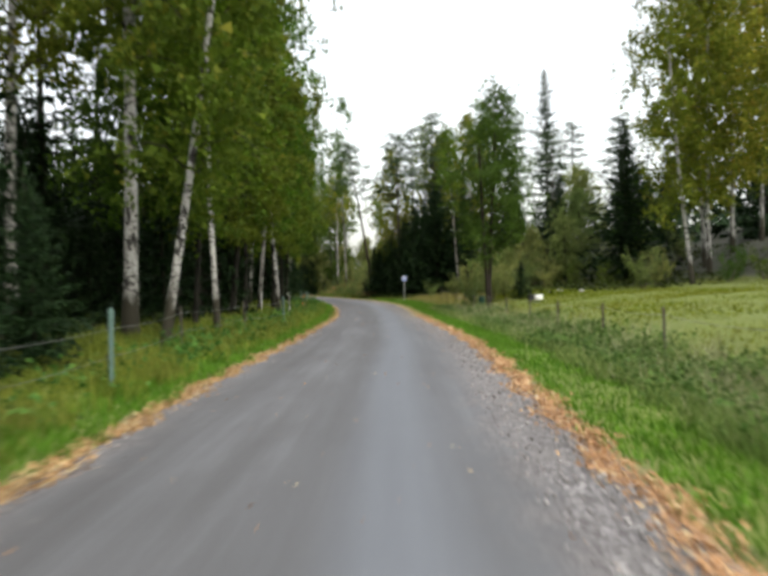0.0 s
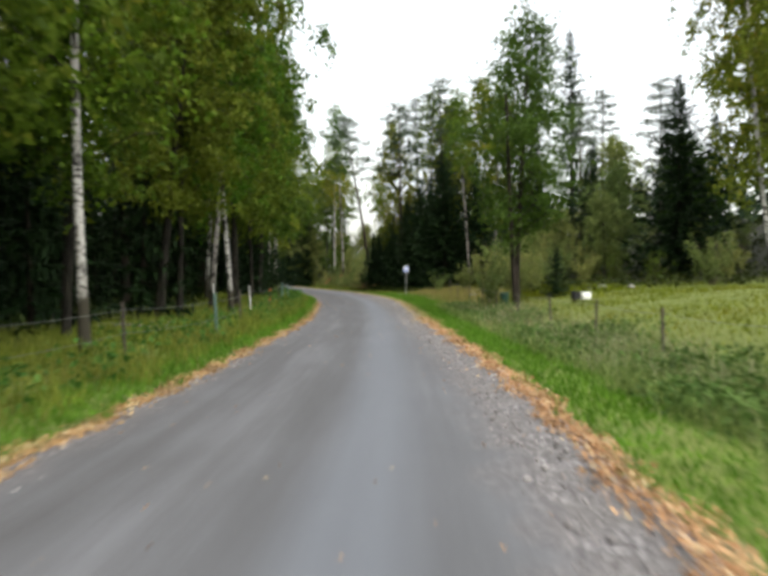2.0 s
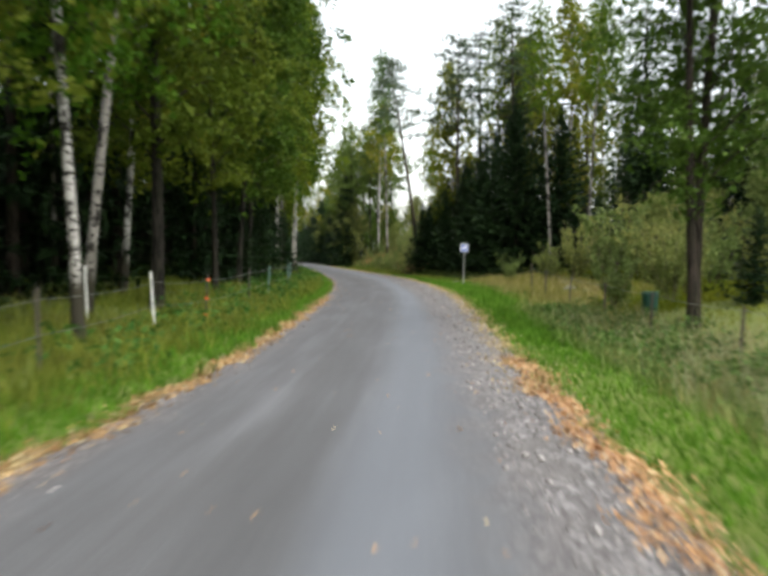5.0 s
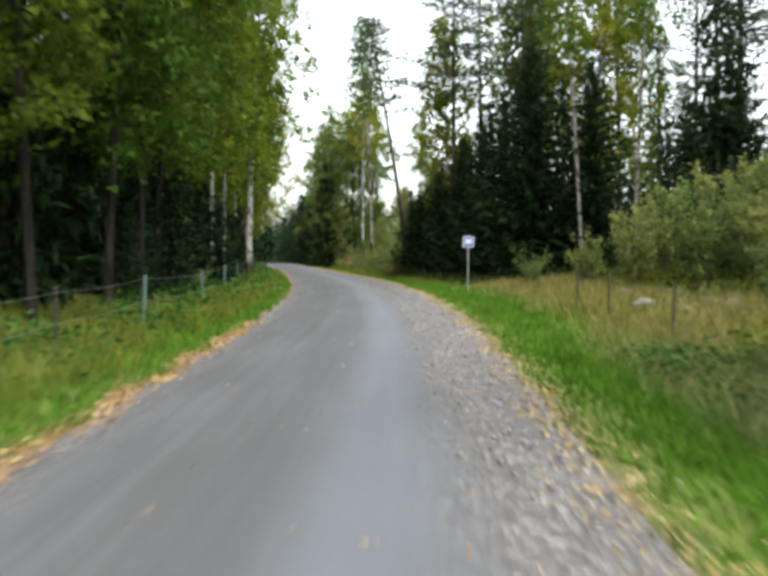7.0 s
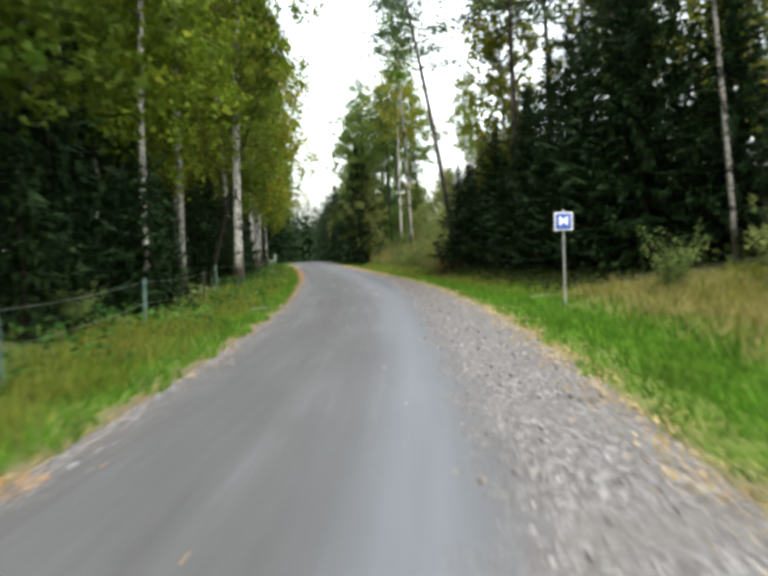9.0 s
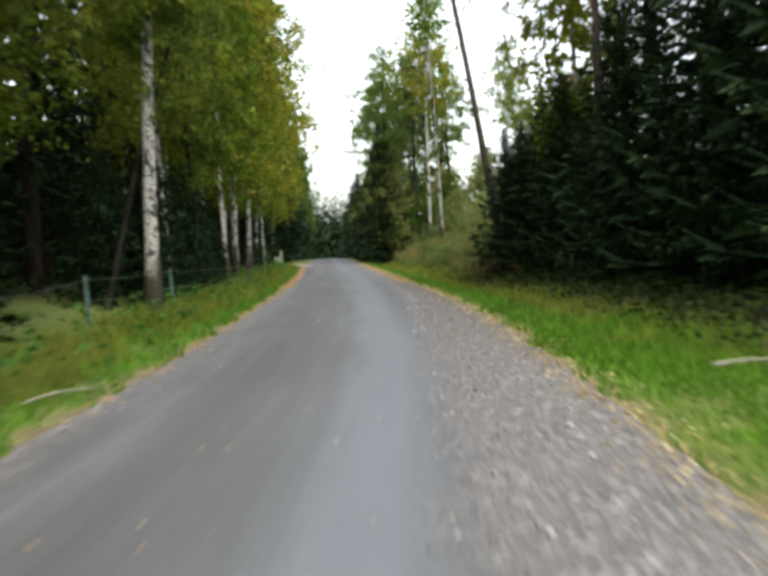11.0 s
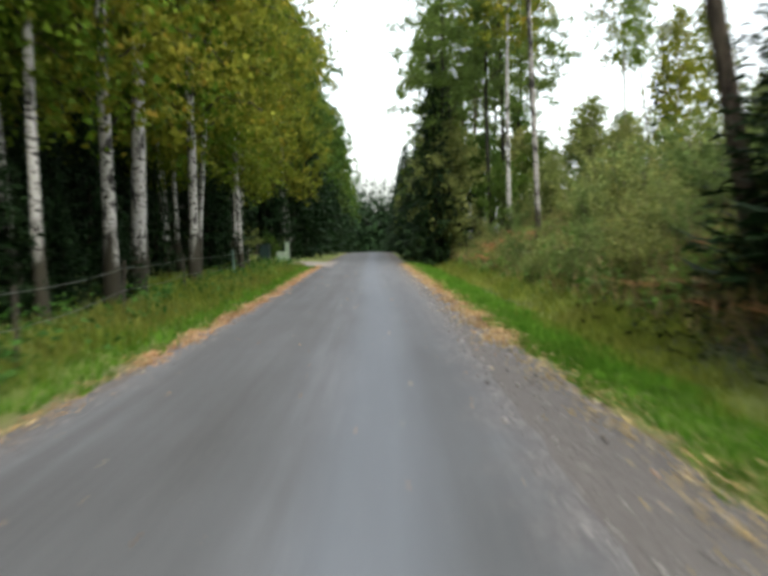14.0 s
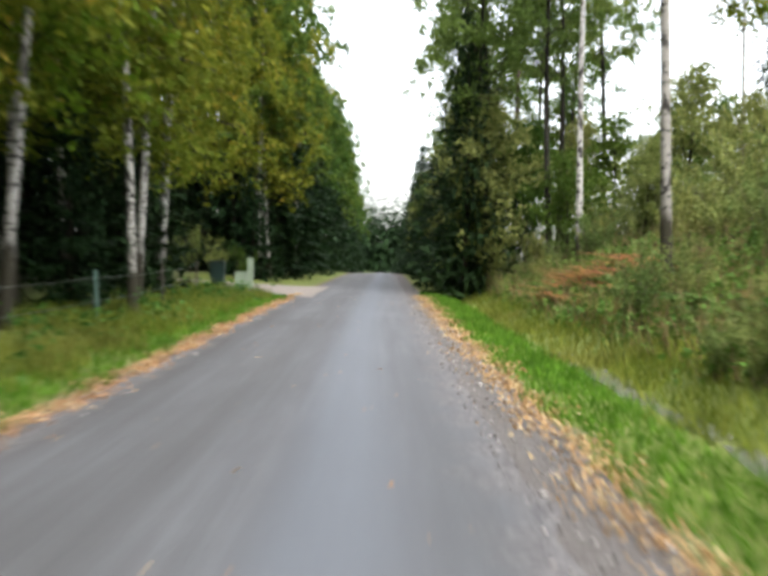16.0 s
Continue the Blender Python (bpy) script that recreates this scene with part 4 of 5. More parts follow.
for x, y, s in ((-6.6, 51.2, 0.85), (-7.6, 56.4, 0.95), (-7.4, 62.6, 0.9), (-8.9, 69.8, 0.9), (-6.2, 34.6, 0.8), (-7.8, 45.4, 0.9), (-11.3, 84.6, 0.85), (-13.8, 94.6, 0.9), (-16.4, 102.6, 0.9), (-6.9, 28.6, 0.8), (-8.6, 66.2, 1.0), (-6.9, 62.2, 0.45), (-6.4, 64.6, 0.5), (-7.2, 66.6, 0.6), (-9.2, 80.6, 0.55), (-10.0, 84.2, 0.6), (-10.8, 87.4, 0.6), (-11.4, 90.2, 0.5), (-9.4, 77.8, 0.55), (-14.9, 103.0, 0.55), (-12.9, 93.4, 0.55), (-4.9, 20.4, 0.16)):
    place(spruce_low, x, y, s)

r2 = np.random.default_rng(5)
for k in range(62):
    y = -8 + k * 2.15 + r2.uniform(-0.9, 0.9)
    for row, (lo, hi) in enumerate(((5.6, 8.2), (9.5, 15), (16, 26))):
        if row == 2 and k % 2 or y < 46 and (row == 2 or (k + row) % 2):
            continue
        if 120 < y < 128 and row == 0:
            continue
        x = edge_left(y) - r2.uniform(lo, hi)
        place((spruce_in, spruce_in2)[(k + row) % 2], x, y + r2.uniform(-0.8, 0.8), r2.uniform(0.85, 1.15) * (0.62 if row and y < 60 else 0.85 if y < 46 else 1.0), tilt=(0, r2.uniform(-1.5, 1.5)))

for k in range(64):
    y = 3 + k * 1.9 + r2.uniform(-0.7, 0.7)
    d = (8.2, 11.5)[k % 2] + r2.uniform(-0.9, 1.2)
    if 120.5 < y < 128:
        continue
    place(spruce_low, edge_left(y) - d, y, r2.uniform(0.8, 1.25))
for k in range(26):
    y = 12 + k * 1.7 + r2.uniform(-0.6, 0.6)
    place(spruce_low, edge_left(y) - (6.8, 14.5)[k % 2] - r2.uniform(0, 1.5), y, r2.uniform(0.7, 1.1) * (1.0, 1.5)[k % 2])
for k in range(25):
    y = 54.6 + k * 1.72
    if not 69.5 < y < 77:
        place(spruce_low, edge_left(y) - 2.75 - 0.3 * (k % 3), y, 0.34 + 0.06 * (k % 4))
place(shrub_a, -6.0, 60.4, 0.35)
for x, y, s in ((-18.9, 118.0, 0.9), (-19.8, 120.4, 1.0), (-16.0, 111.6, 0.7), (-21.5, 119.5, 1.3), (-24, 121.5, 1.4), (-20.6, 129.6, 1.2), (-23.5, 130.8, 1.3), (-27, 131, 1.4), (-19.4, 128.8, 0.8)):
    place(spruce_low, x, y, s)
for x, y, s in ((-22.5, 117, 1.0), (-26, 119, 1.1), (-29, 122, 1.1), (-24, 133, 1.2), (-28, 135, 1.1), (-31, 127, 1.2), (-33, 131, 1.1), (-24.5, 138, 1.2), (-27.5, 141.5, 1.3), (-30.5, 146, 1.3), (-33.5, 152, 1.3), (-29.5, 138, 1.2), (-36, 145, 1.2)):
    place(spruce_a, x, y, s)
for tree, x, y, s in ((birch_g, -22.0, 121.0, 1.0), (birch_hill, -20.6, 130.6, 0.95), (birch_g, -25.0, 128.0, 1.05), (birch_hill, -27.5, 123.5, 1.0), (birch_wide, -19.6, 131.2, 1.0)):
    place(tree, x, y, s)
for tree, d, y, s in ((leafy_dark, 4.6, 121.0, 0.5), (leafy, 6.2, 118.5, 0.45), (leafy_dark, 6.8, 124.5, 0.65), (leafy_dark, 4.4, 128.0, 0.8), (leafy, 7.4, 131.0, 0.8), (leafy_dark, 5.2, 134.5, 0.9), (leafy_dark, 9.6, 127.5, 0.7), (leafy, 10.5, 122.5, 0.6), (leafy_dark, 12.5, 131.0, 0.8), (leafy_dark, 8.0, 139.0, 1.1), (leafy_dark, 2.9, 131.0, 0.6), (leafy, 2.8, 137.5, 0.75), (leafy_dark, 3.1, 145.0, 0.85), (birch_hill, 3.4, 141.0, 0.6), (birch_g, 4.0, 151.0, 0.75), (leafy, 2.8, 155.0, 0.8)):
    place(tree, edge_right(y) + d, y, s)

for k in range(7):
    place((shrub_d, shrub_a, shrub_b)[k % 3], -19.5 - k * 1.3, 127.6 + 0.35 * k, 0.55 + 0.1 * (k % 3))

# the wall of spruces along the far straight
for k in range(30):
    y = 128.5 + k * 3.3 + r2.uniform(-0.7, 0.7)
    if y > 129:
        place(spruce_a, edge_left(y) - r2.uniform(2.6, 3.8), y, r2.uniform(1.0, 1.25))
    place(spruce_a, edge_right(y) + r2.uniform(2.2, 3.4), y - 4.5, r2.uniform(0.55, 0.85))
    if k % 2 == 0:
        place(birch_far, edge_left(y) - r2.uniform(2.4, 3.6), y + 1.5, r2.uniform(0.85, 1.05))
        place((aspen_a, pine_b)[(k // 2) % 2], edge_right(y) + r2.uniform(5, 8), y, r2.uniform(0.85, 1.05))

for k in range(9):
    y = 124.0 + k * 5.2
    place((leafy, alder_a, leafy)[k % 3], edge_right(y) + 2.6 + 0.5 * (k % 2), y, (0.95, 0.62, 0.9)[k % 3])

# the meadow's edge and the hill behind it
place(meadow_tree, 4.75, 41.2, 0.95, turn=200)
place(spruce_c, 6.55, 43.4, 0.4, wide=0.5)
for tree, x, y, s, tilt in (
        (birch_b, 15.9, 46.8, 1.25, (0, -5)), (birch_hill, 18.6, 52.5, 1.15, (0, -2)), (birch_hill, 17.8, 49.6, 1.05, (0, 0)), (birch_hill, 21.5, 56, 1.15, (0, 0)), (birch_b, 23, 50, 1.2, (0, 0)), (birch_hill, 25, 60, 1.1, (0, 0)), (birch_hill, 20.5, 44.5, 1.1, (0, 0)),
        (spruce_b, 14.4, 53.8, 1.05, (0, 0)), (spruce_tall, 14.3, 79.0, 1.03, (0, 0)), (spruce_a, 17.5, 66, 0.7, (0, 0)), (spruce_a, 22, 70, 0.7, (0, 0)), (spruce_b, 10.2, 69, 0.68, (0, 0)), (spruce_b, 12.8, 67, 0.7, (0, 0)),
        (spruce_a, 9.2, 65.4, 0.85, (0, 0)), (spruce_b, 12.0, 61.5, 0.8, (0, 0)), (spruce_a, 27, 64, 1.1, (0, 0)), (leafy, 12.2, 57.6, 0.8, (0, 0)), (leafy, 9.8, 60, 0.55, (0, 0)), (leafy, 13.8, 62.5, 1.05, (0, 0)), (leafy, 7.8, 57.5, 0.4, (0, 0)), (leafy_dark, 16.5, 58, 0.9, (0, 0)), (leafy, 11.0, 54.6, 0.6, (0, 0))):
    place(tree, x, y, s, tilt=tilt)
for tree, x, y, s, tilt in (
        (birch_thin, 7.05, 67.0, 1.0, (0, 0)), (birch_thin, 5.7, 69.3, 1.0, (0, -1)), (pine_b, 1.3, 82.5, 0.95, (0, 1)), (birch_hill, 1.2, 86.5, 0.78, (0, 0)), (pine_a, 2.8, 84.0, 0.9, (0, 0)), (birch_thin, 3.4, 79.5, 1.15, (0, 0)), (birch_hill, 5.2, 80.5, 0.8, (0, 0)), (pine_a, 4.4, 78.0, 0.95, (0, 0)), (pine_a, 5.8, 80, 0.85, (0, 0)), (pine_b, 8.5, 77, 0.85, (0, 0)), (birch_hill, 5.6, 83.0, 0.8, (0, 0)), (leafy_dark, 0.9, 91.0, 0.7, (0, 0)), (leafy, 2.2, 94.0, 0.65, (0, 0)),
        (birch_hill, 7.2, 75.5, 0.85, (0, 0)), (pine_a, 11, 74, 0.8, (0, 0)), (pine_b, 13.5, 72, 0.75, (0, 0)), (pine_a, 16, 76, 0.75, (0, 0)), (pine_lean, -1.0, 92.4, 1.0, (0, 0)), (birch_b, 10.5, 82, 1.0, (0, 0)), (pine_b, 18.5, 70.5, 0.75, (0, 0))):
    place(tree, x, y, s, tilt=tilt, turn=0 if tree is pine_lean else None)

# spruces behind the sign and along the lay-by
for x, y, s, w in ((6.4, 71.6, 0.9, 0.85), (4.3, 74.6, 1.0, 0.85), (2.9, 76.6, 0.85, 0.75), (7.2, 75.6, 0.85, 0.9), (4.3, 72.4, 1.04, 1.0), (-0.9, 91.2, 0.5, 0.5), (0.4, 92.0, 0.6, 0.64), (2.2, 86.8, 0.75, 0.8), (2.8, 82.2, 0.85, 0.85),
                   (0.9, 88.9, 0.62, 0.7), (1.8, 80.0, 0.7, 0.74), (0.7, 84.4, 0.56, 0.7), (-0.4, 88.2, 0.48, 0.62), (3.6, 78.4, 0.9, 0.85), (9.6, 70.4, 0.72, 0.8), (9.6, 65.0, 0.66, 0.72)):
    place(spruce_b, x, y, s, wide=w)
for x, y, s in ((9.5, 88.5, 0.7), (12.5, 86, 0.8), (6.0, 76.5, 0.75)):
    place(spruce_a, x, y, s)

# the bank beyond the lay-by
for tree, x, y, s, tilt in (
        (birch_thin, -4.5, 109.6, 1.5, (0, -3.5)), (birch_top, -6.0, 119.7, 1.0, (0, 0)), (aspen_a, -6.9, 121.4, 0.9, (0, 0)), (aspen_a, -9.2, 128.4, 1.05, (0, 0)), (aspen_a, -9.9, 124.4, 0.95, (0, 0)), (aspen_a, -6.8, 126.8, 1.0, (0, 2)), (aspen_a, -6.6, 137, 1.0, (0, 0)), (aspen_a, -10.7, 132.6, 0.92, (0, -2)),
        (aspen_a, -12.0, 139.4, 1.0, (0, 0)), (birch_hill, 3.4, 126, 0.6, (0, 0)), (birch_hill, 0.4, 113.5, 0.42, (0, 0)), (birch_thin, 0.3, 121.5, 0.8, (0, -3)), (birch_top, -0.6, 124.5, 0.8, (0, 0)), (spruce_a, 2, 133, 0.9, (0, 0)), (leafy, -2.6, 124, 0.8, (0, 0)), (leafy, 4.5, 119, 0.6, (0, 0)), (leafy, 3.2, 112, 0.6, (0, 0)),
        (spruce_a, 9.5, 118, 0.55, (0, 0)), (spruce_a, 7.5, 108, 0.55, (0, 0)), (spruce_b, 4.5, 103, 0.5, (0, 0))):
    place(tree, x, y, s, tilt=tilt)
for k in range(88):
    y = 95.0 + k * 0.35 + r2.uniform(-0.8, 0.8)
    d = (2.9, 4.4, 6.2, 8.6)[k % 4] + r2.uniform(-0.5, 0.7)
    if 109.5 < y < 116.5 and d < 5.6:
        continue
    place((shrub_a, shrub_b)[k % 2], edge_right(y) + d, y, r2.uniform(0.5, 1.05) * (0.6 if d < 5.2 else 1.0))
for x, y, s in ((6.3, 57.0, 1.0), (7.4, 58.6, 1.1), (5.6, 60.6, 0.8), (8.6, 60.2, 1.1), (6.9, 62.4, 0.9), (9.4, 57.2, 0.9), (4.9, 63.4, 0.7), (7.6, 55.4, 0.7), (3.4, 65.2, 0.55), (10.5, 55.0, 0.9), (9.0, 50.5, 0.7), (6.2, 47.2, 0.8), (5.4, 45.3, 0.6), (4.4, 46.2, 0.55), (7.4, 49.0, 0.8), (6.6, 51.8, 0.7)):
    place((shrub_b, shrub_a, shrub_b)[int(y * 10) % 3], x, y, s)
for x, y, s in ((13.0, 45.5, 0.9), (14.2, 47.3, 0.9), (16.6, 43.6, 0.9), (15.2, 50.2, 1.0), (12.1, 50.0, 0.8), (18.0, 46.4, 0.9), (11.0, 52.6, 0.8), (17.2, 41.0, 0.8), (19.5, 39.0, 0.9), (10.2, 54.8, 0.7), (20, 42, 1.0), (13.6, 56.2, 0.9), (15.8, 55.5, 1.0), (18.5, 56.5, 1.0)):
    place((shrub_c, shrub_a)[int(y * 10) % 2], x, y, s)
for x, y, s in ((-6.3, 114.6, 1.0), (-5.9, 113.6, 1.1), (-5.5, 112.7, 1.0), (-5.3, 111.4, 1.0), (-5.6, 115.0, 1.1), (-5.0, 113.8, 1.1), (-4.8, 110.2, 0.9), (-4.7, 112.0, 1.0), (-6.1, 115.8, 0.9), (-5.2, 112.4, 1.15), (-4.6, 113.2, 1.2), (-5.7, 114.2, 1.15), (-4.2, 111.2, 1.1), (-5.0, 111.9, 1.2), (-5.5, 113.1, 1.2), (-6.4, 113.4, 1.1), (-4.4, 112.3, 1.1), (-6.0, 112.0, 1.0), (-3.6, 104.6, 0.8), (-3.0, 103.4, 0.8), (-1.9, 97.4, 0.8), (-1.0, 95.2, 0.8), (-1.6, 92.9, 0.7), (0.4, 86.0, 0.7), (-2.0, 94.0, 0.75), (-1.7, 91.6, 0.6), (-1.3, 90.0, 0.65), (-0.6, 87.6, 0.6), (-2.4, 95.4, 0.7)):
    place(fern_a, x, y, s)
for k in range(46):
    y = 93.0 + k * 0.66 + r2.uniform(-0.5, 0.5)
    place(fern_green, edge_right(y) + r2.uniform(2.8, 5.4), y, r2.uniform(0.6, 1.05))
for k in range(22):
    y = 30.0 + k * 3.9 + r2.uniform(-1.5, 1.5)
    place(fern_green, edge_left(y) - r2.uniform(1.6, 3.6), y, r2.uniform(0.4, 0.7))

# unseen trees added behind the start of the road to close off the light
for k in range(7):
    if k > 2:
        place((alder_a, birch_b)[k % 2], -5.5 - (k % 3), 14 - k * 5.2, 0.95)
    place(spruce_b, 9 + (k % 3) * 3, -6 - k * 5, 1.1)


def far_woods():
    """The forest beyond the trees that can be told apart."""
    r = np.random.default_rng(77)
    c = Parts()
    spots = []
    for k in range(150):
        y = -20 + k * 1.75
        spots.append((edge_left(y) - r.uniform(27, 46), y, r.uniform(11, 16) * (0.38 if y < 70 else 0.6 if y < 80 else 1.0)))
    for k in range(110):
        y = 20 + k * 2.0
        spots.append((edge_right(y) + r.uniform(26, 46) + (8 if y < 60 else 0), y, r.uniform(6, 10)))
    for k in range(70):
        y = 226 + k * 2.6
        spots.append((edge_left(y) - r.uniform(2.5, 9), y, r.uniform(11, 15)))
        spots.append((edge_right(y) + r.uniform(2.5, 9), y - 6, r.uniform(8, 12)))
    for k in range(120):
        spots.append((-66 + (k % 40) * 1.0, 284 + (k // 40) * 5 + r.uniform(-2, 2), r.uniform(13, 20)))
    for x, y, h in spots:
        n = 100 if y < 283 or x < -66 or x > -26 else 190
        u = r.uniform(0, 1, n) ** 0.75
        az = r.uniform(0, 6.3, n)
        rad = (1 - u) * 2.3 * r.uniform(0.5, 1.0, n) + 0.15
        z = terrain(x, y) + u * h
        pos = np.stack([x + np.cos(az) * rad, y + np.sin(az) * rad, z], 1)
        al = np.stack([np.cos(az), np.sin(az), -r.uniform(0.5, 1.2, n)], 1) * (1.1 * (1.15 - u))[:, None]
        ac = np.stack([-np.sin(az), np.cos(az), np.zeros(n)], 1) * (0.55 * (1.15 - u))[:, None]
        c.leaves(pos, al, ac)
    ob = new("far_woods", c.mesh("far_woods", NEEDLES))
    tagged(ob, "dark continuous spruce forest in the distance", "forest", kind="stuff")


far_woods()


# ---- grass, leaves and stones on the ground ----
HEIGHT_STEP_Y, HEIGHT_STEP_X = 0.75, 0.25


HEIGHT_YS, HEIGHT_DS = np.arange(-14, 172, HEIGHT_STEP_Y), np.arange(0, 26, HEIGHT_STEP_X)
HEIGHT_EDGE = {side: np.array([(edge_left if side < 0 else edge_right)(v) for v in HEIGHT_YS]) for side in (-1, 1)}
HEIGHT_TABLE = {side: np.array([[terrain(e + side * (d + 1e-4), v) for d in HEIGHT_DS] for e, v in zip(HEIGHT_EDGE[side], HEIGHT_YS)]) for side in (-1, 1)}


def quick_heights(x, y, side):
    """Ground heights read from a grid, for many points at once."""
    table = HEIGHT_TABLE[side]
    d = np.abs(x - np.interp(y, HEIGHT_YS, HEIGHT_EDGE[side]))
    fy, fd = np.clip((y - HEIGHT_YS[0]) / HEIGHT_STEP_Y, 0, len(HEIGHT_YS) - 1.001), np.clip(d / HEIGHT_STEP_X, 0, len(HEIGHT_DS) - 1.001)
    i, j = fy.astype(int), fd.astype(int)
    a, b = fy - i, fd - j
    return (table[i, j] * (1 - a) + table[i + 1, j] * a) * (1 - b) + (table[i, j + 1] * (1 - a) + table[i + 1, j + 1] * a) * b


def grass(name, label, material, side, n, y0, y1, d0, d1, h0, h1, width, seed, lean=0.5, clump=0.0, near=1.0):
    """Single blades of grass on a strip beside the road."""
    r = np.random.default_rng(seed)
    y = y0 + (y1 - y0) * r.uniform(0, 1, n) ** near
    d = r.uniform(d0, d1, n)
    if clump:
        k = max(1, n // 26)
        cy, cd = y0 + (y1 - y0) * r.uniform(0, 1, k) ** near, r.uniform(d0, d1, k)
        pick = r.integers(0, k, n)
        y, d = cy[pick] + r.normal(0, clump, n), np.clip(cd[pick] + r.normal(0, clump, n), d0 * 0.8, None)
    d = np.maximum(d + 0.12 * np.sin(y * 2.3) + 0.07 * np.sin(y * 7.1), 0.02)
    ys = np.arange(-14, 172, 1.0)
    edge = np.interp(y, ys, [edge_left(v) if side < 0 else edge_right(v) for v in ys])
    x = edge + side * d
    z = quick_heights(x, y, side) - 0.02
    h = r.uniform(h0, h1, n) * (0.75 + 0.5 * r.uniform(0, 1, n))
    az = r.uniform(0, 2 * math.pi, n)
    bend = lean * h * r.uniform(0.2, 1.0, n)
    baz = r.uniform(0, 2 * math.pi, n)
    base = np.stack([x, y, z], 1)
    w = np.stack([np.cos(az), np.sin(az), np.zeros(n)], 1) * (width * r.uniform(0.6, 1.3, n))[:, None]
    tip = base + np.stack([np.cos(baz) * bend, np.sin(baz) * bend, h], 1)
    verts = np.stack([base - w, base + w, tip], 1).reshape(-1, 3)
    ob = new(name, fast_mesh(name, verts, np.arange(n * 3).reshape(n, 3), material))
    return tagged(ob, label, "grass", kind="stuff")


grass("verge_grass", "short bright green grass beside the asphalt", VERGE, 1, 44000, -2, 72, 0.16, 1.75, 0.05, 0.13, 0.011, 101, 0.7, near=1.05)
grass("verge_grass", "short bright green grass beside the ditch", VERGE, 1, 20000, 87, 124, 0.16, 1.42, 0.05, 0.15, 0.012, 122, 0.7)
grass("verge_grass", "short olive-green grass along the lay-by", VERGE, 1, 15000, 68, 94, 0.16, 1.3, 0.05, 0.13, 0.012, 123, 0.8)
grass("verge_grass", "short green grass beside the asphalt", VERGE, -1, 48000, 0, 119, 0.1, 1.2, 0.06, 0.15, 0.011, 102, 0.7, near=1.15)
grass("bank_grass", "tufted green and brownish grass below the trees", BANK, -1, 40000, 0, 53, 0.7, 4.4, 0.14, 0.34, 0.012, 103, 0.6, 0.22, 1.1)
grass("bank_grass", "tufted yellowish grass between the road and the fence", BANK, -1, 17000, 52, 98, 0.7, 2.0, 0.14, 0.32, 0.012, 127, 0.6, 0.2)
grass("bank_grass", "tufted green and brownish grass below the birches", BANK, -1, 11000, 97, 119, 0.7, 3.0, 0.14, 0.34, 0.012, 128, 0.6, 0.22)
grass("bank_grass", "sparse grass on the shaded forest edge", BANK, -1, 7000, 2, 52, 3.9, 6.0, 0.12, 0.28, 0.014, 104, 0.6, 0.3, 1.1)
grass("tall_grass", "tall grey-green grass and weeds over the ditch", TALL, 1, 32000, 0, 50, 1.5, 3.1, 0.18, 0.4, 0.010, 105, 0.9, 0.2, 1.1)
grass("grass_heads", "pale feathery grass heads over the ditch", HEADS, 1, 6000, 0, 46, 1.9, 3.2, 0.34, 0.58, 0.008, 125, 0.8, 0.24, 1.05)
grass("verge_grass", "lush bright green grass strip before the sign", VERGE, 1, 26000, 40, 74, 0.7, 2.7, 0.08, 0.2, 0.012, 120, 0.7)
grass("bank_grass", "mixed green grass of the meadow's edge", MEADOW, 1, 22000, 44, 68, 2.4, 8.0, 0.12, 0.35, 0.012, 121, 0.6, 0.3)
grass("withered_grass", "withered straw-coloured grass near the sign", STRAW, 1, 15000, 49, 68, 2.2, 5.0, 0.12, 0.38, 0.01, 106, 0.7, 0.3)
grass("withered_grass", "pale withered grass along the meadow fence", STRAW, 1, 7000, 33, 50, 1.9, 3.1, 0.12, 0.38, 0.01, 126, 0.7, 0.3)
grass("meadow_grass", "short grazed meadow grass", MEADOW, 1, 54000, 4, 58, 3.0, 16.5, 0.05, 0.12, 0.014, 107, 0.8, near=1.0)
grass("bank_grass", "rough grass on the steep roadside bank", BANK, 1, 34000, 91, 124, 1.62, 5.6, 0.12, 0.3, 0.013, 108, 0.8, 0.2)
grass("bank_grass", "thin dull grass at the foot of the spruces", BANK, 1, 8000, 68, 95, 1.2, 2.6, 0.1, 0.24, 0.012, 124, 0.8, 0.2)
grass("bank_grass", "pale rough grass between the shrubs", TALL, 1, 15000, 90, 126, 2.6, 10, 0.18, 0.42, 0.014, 109, 0.9, 0.3)


def scattered_leaves(name, label, material, n, spots, size, seed, flat=0.35, category="leaves"):
    r = np.random.default_rng(seed)
    pos = spots(r, n)
    d = r.normal(size=(n, 3))
    d[:, 2] *= flat
    d = unit(d)
    s = r.normal(size=(n, 3))
    s[:, 2] *= flat
    s = unit(np.cross(np.cross(d, s), d))
    k = size * r.uniform(0.6, 1.4, (n, 1))
    c = Parts()
    c.leaves(pos, d * k, s * k * 0.36)
    return tagged(new(name, c.mesh(name, material)), label, category, kind="stuff")


YS = np.arange(-14, 172, 1.0)
EL, ER = np.array([edge_left(v) for v in YS]), np.array([edge_right(v) for v in YS])


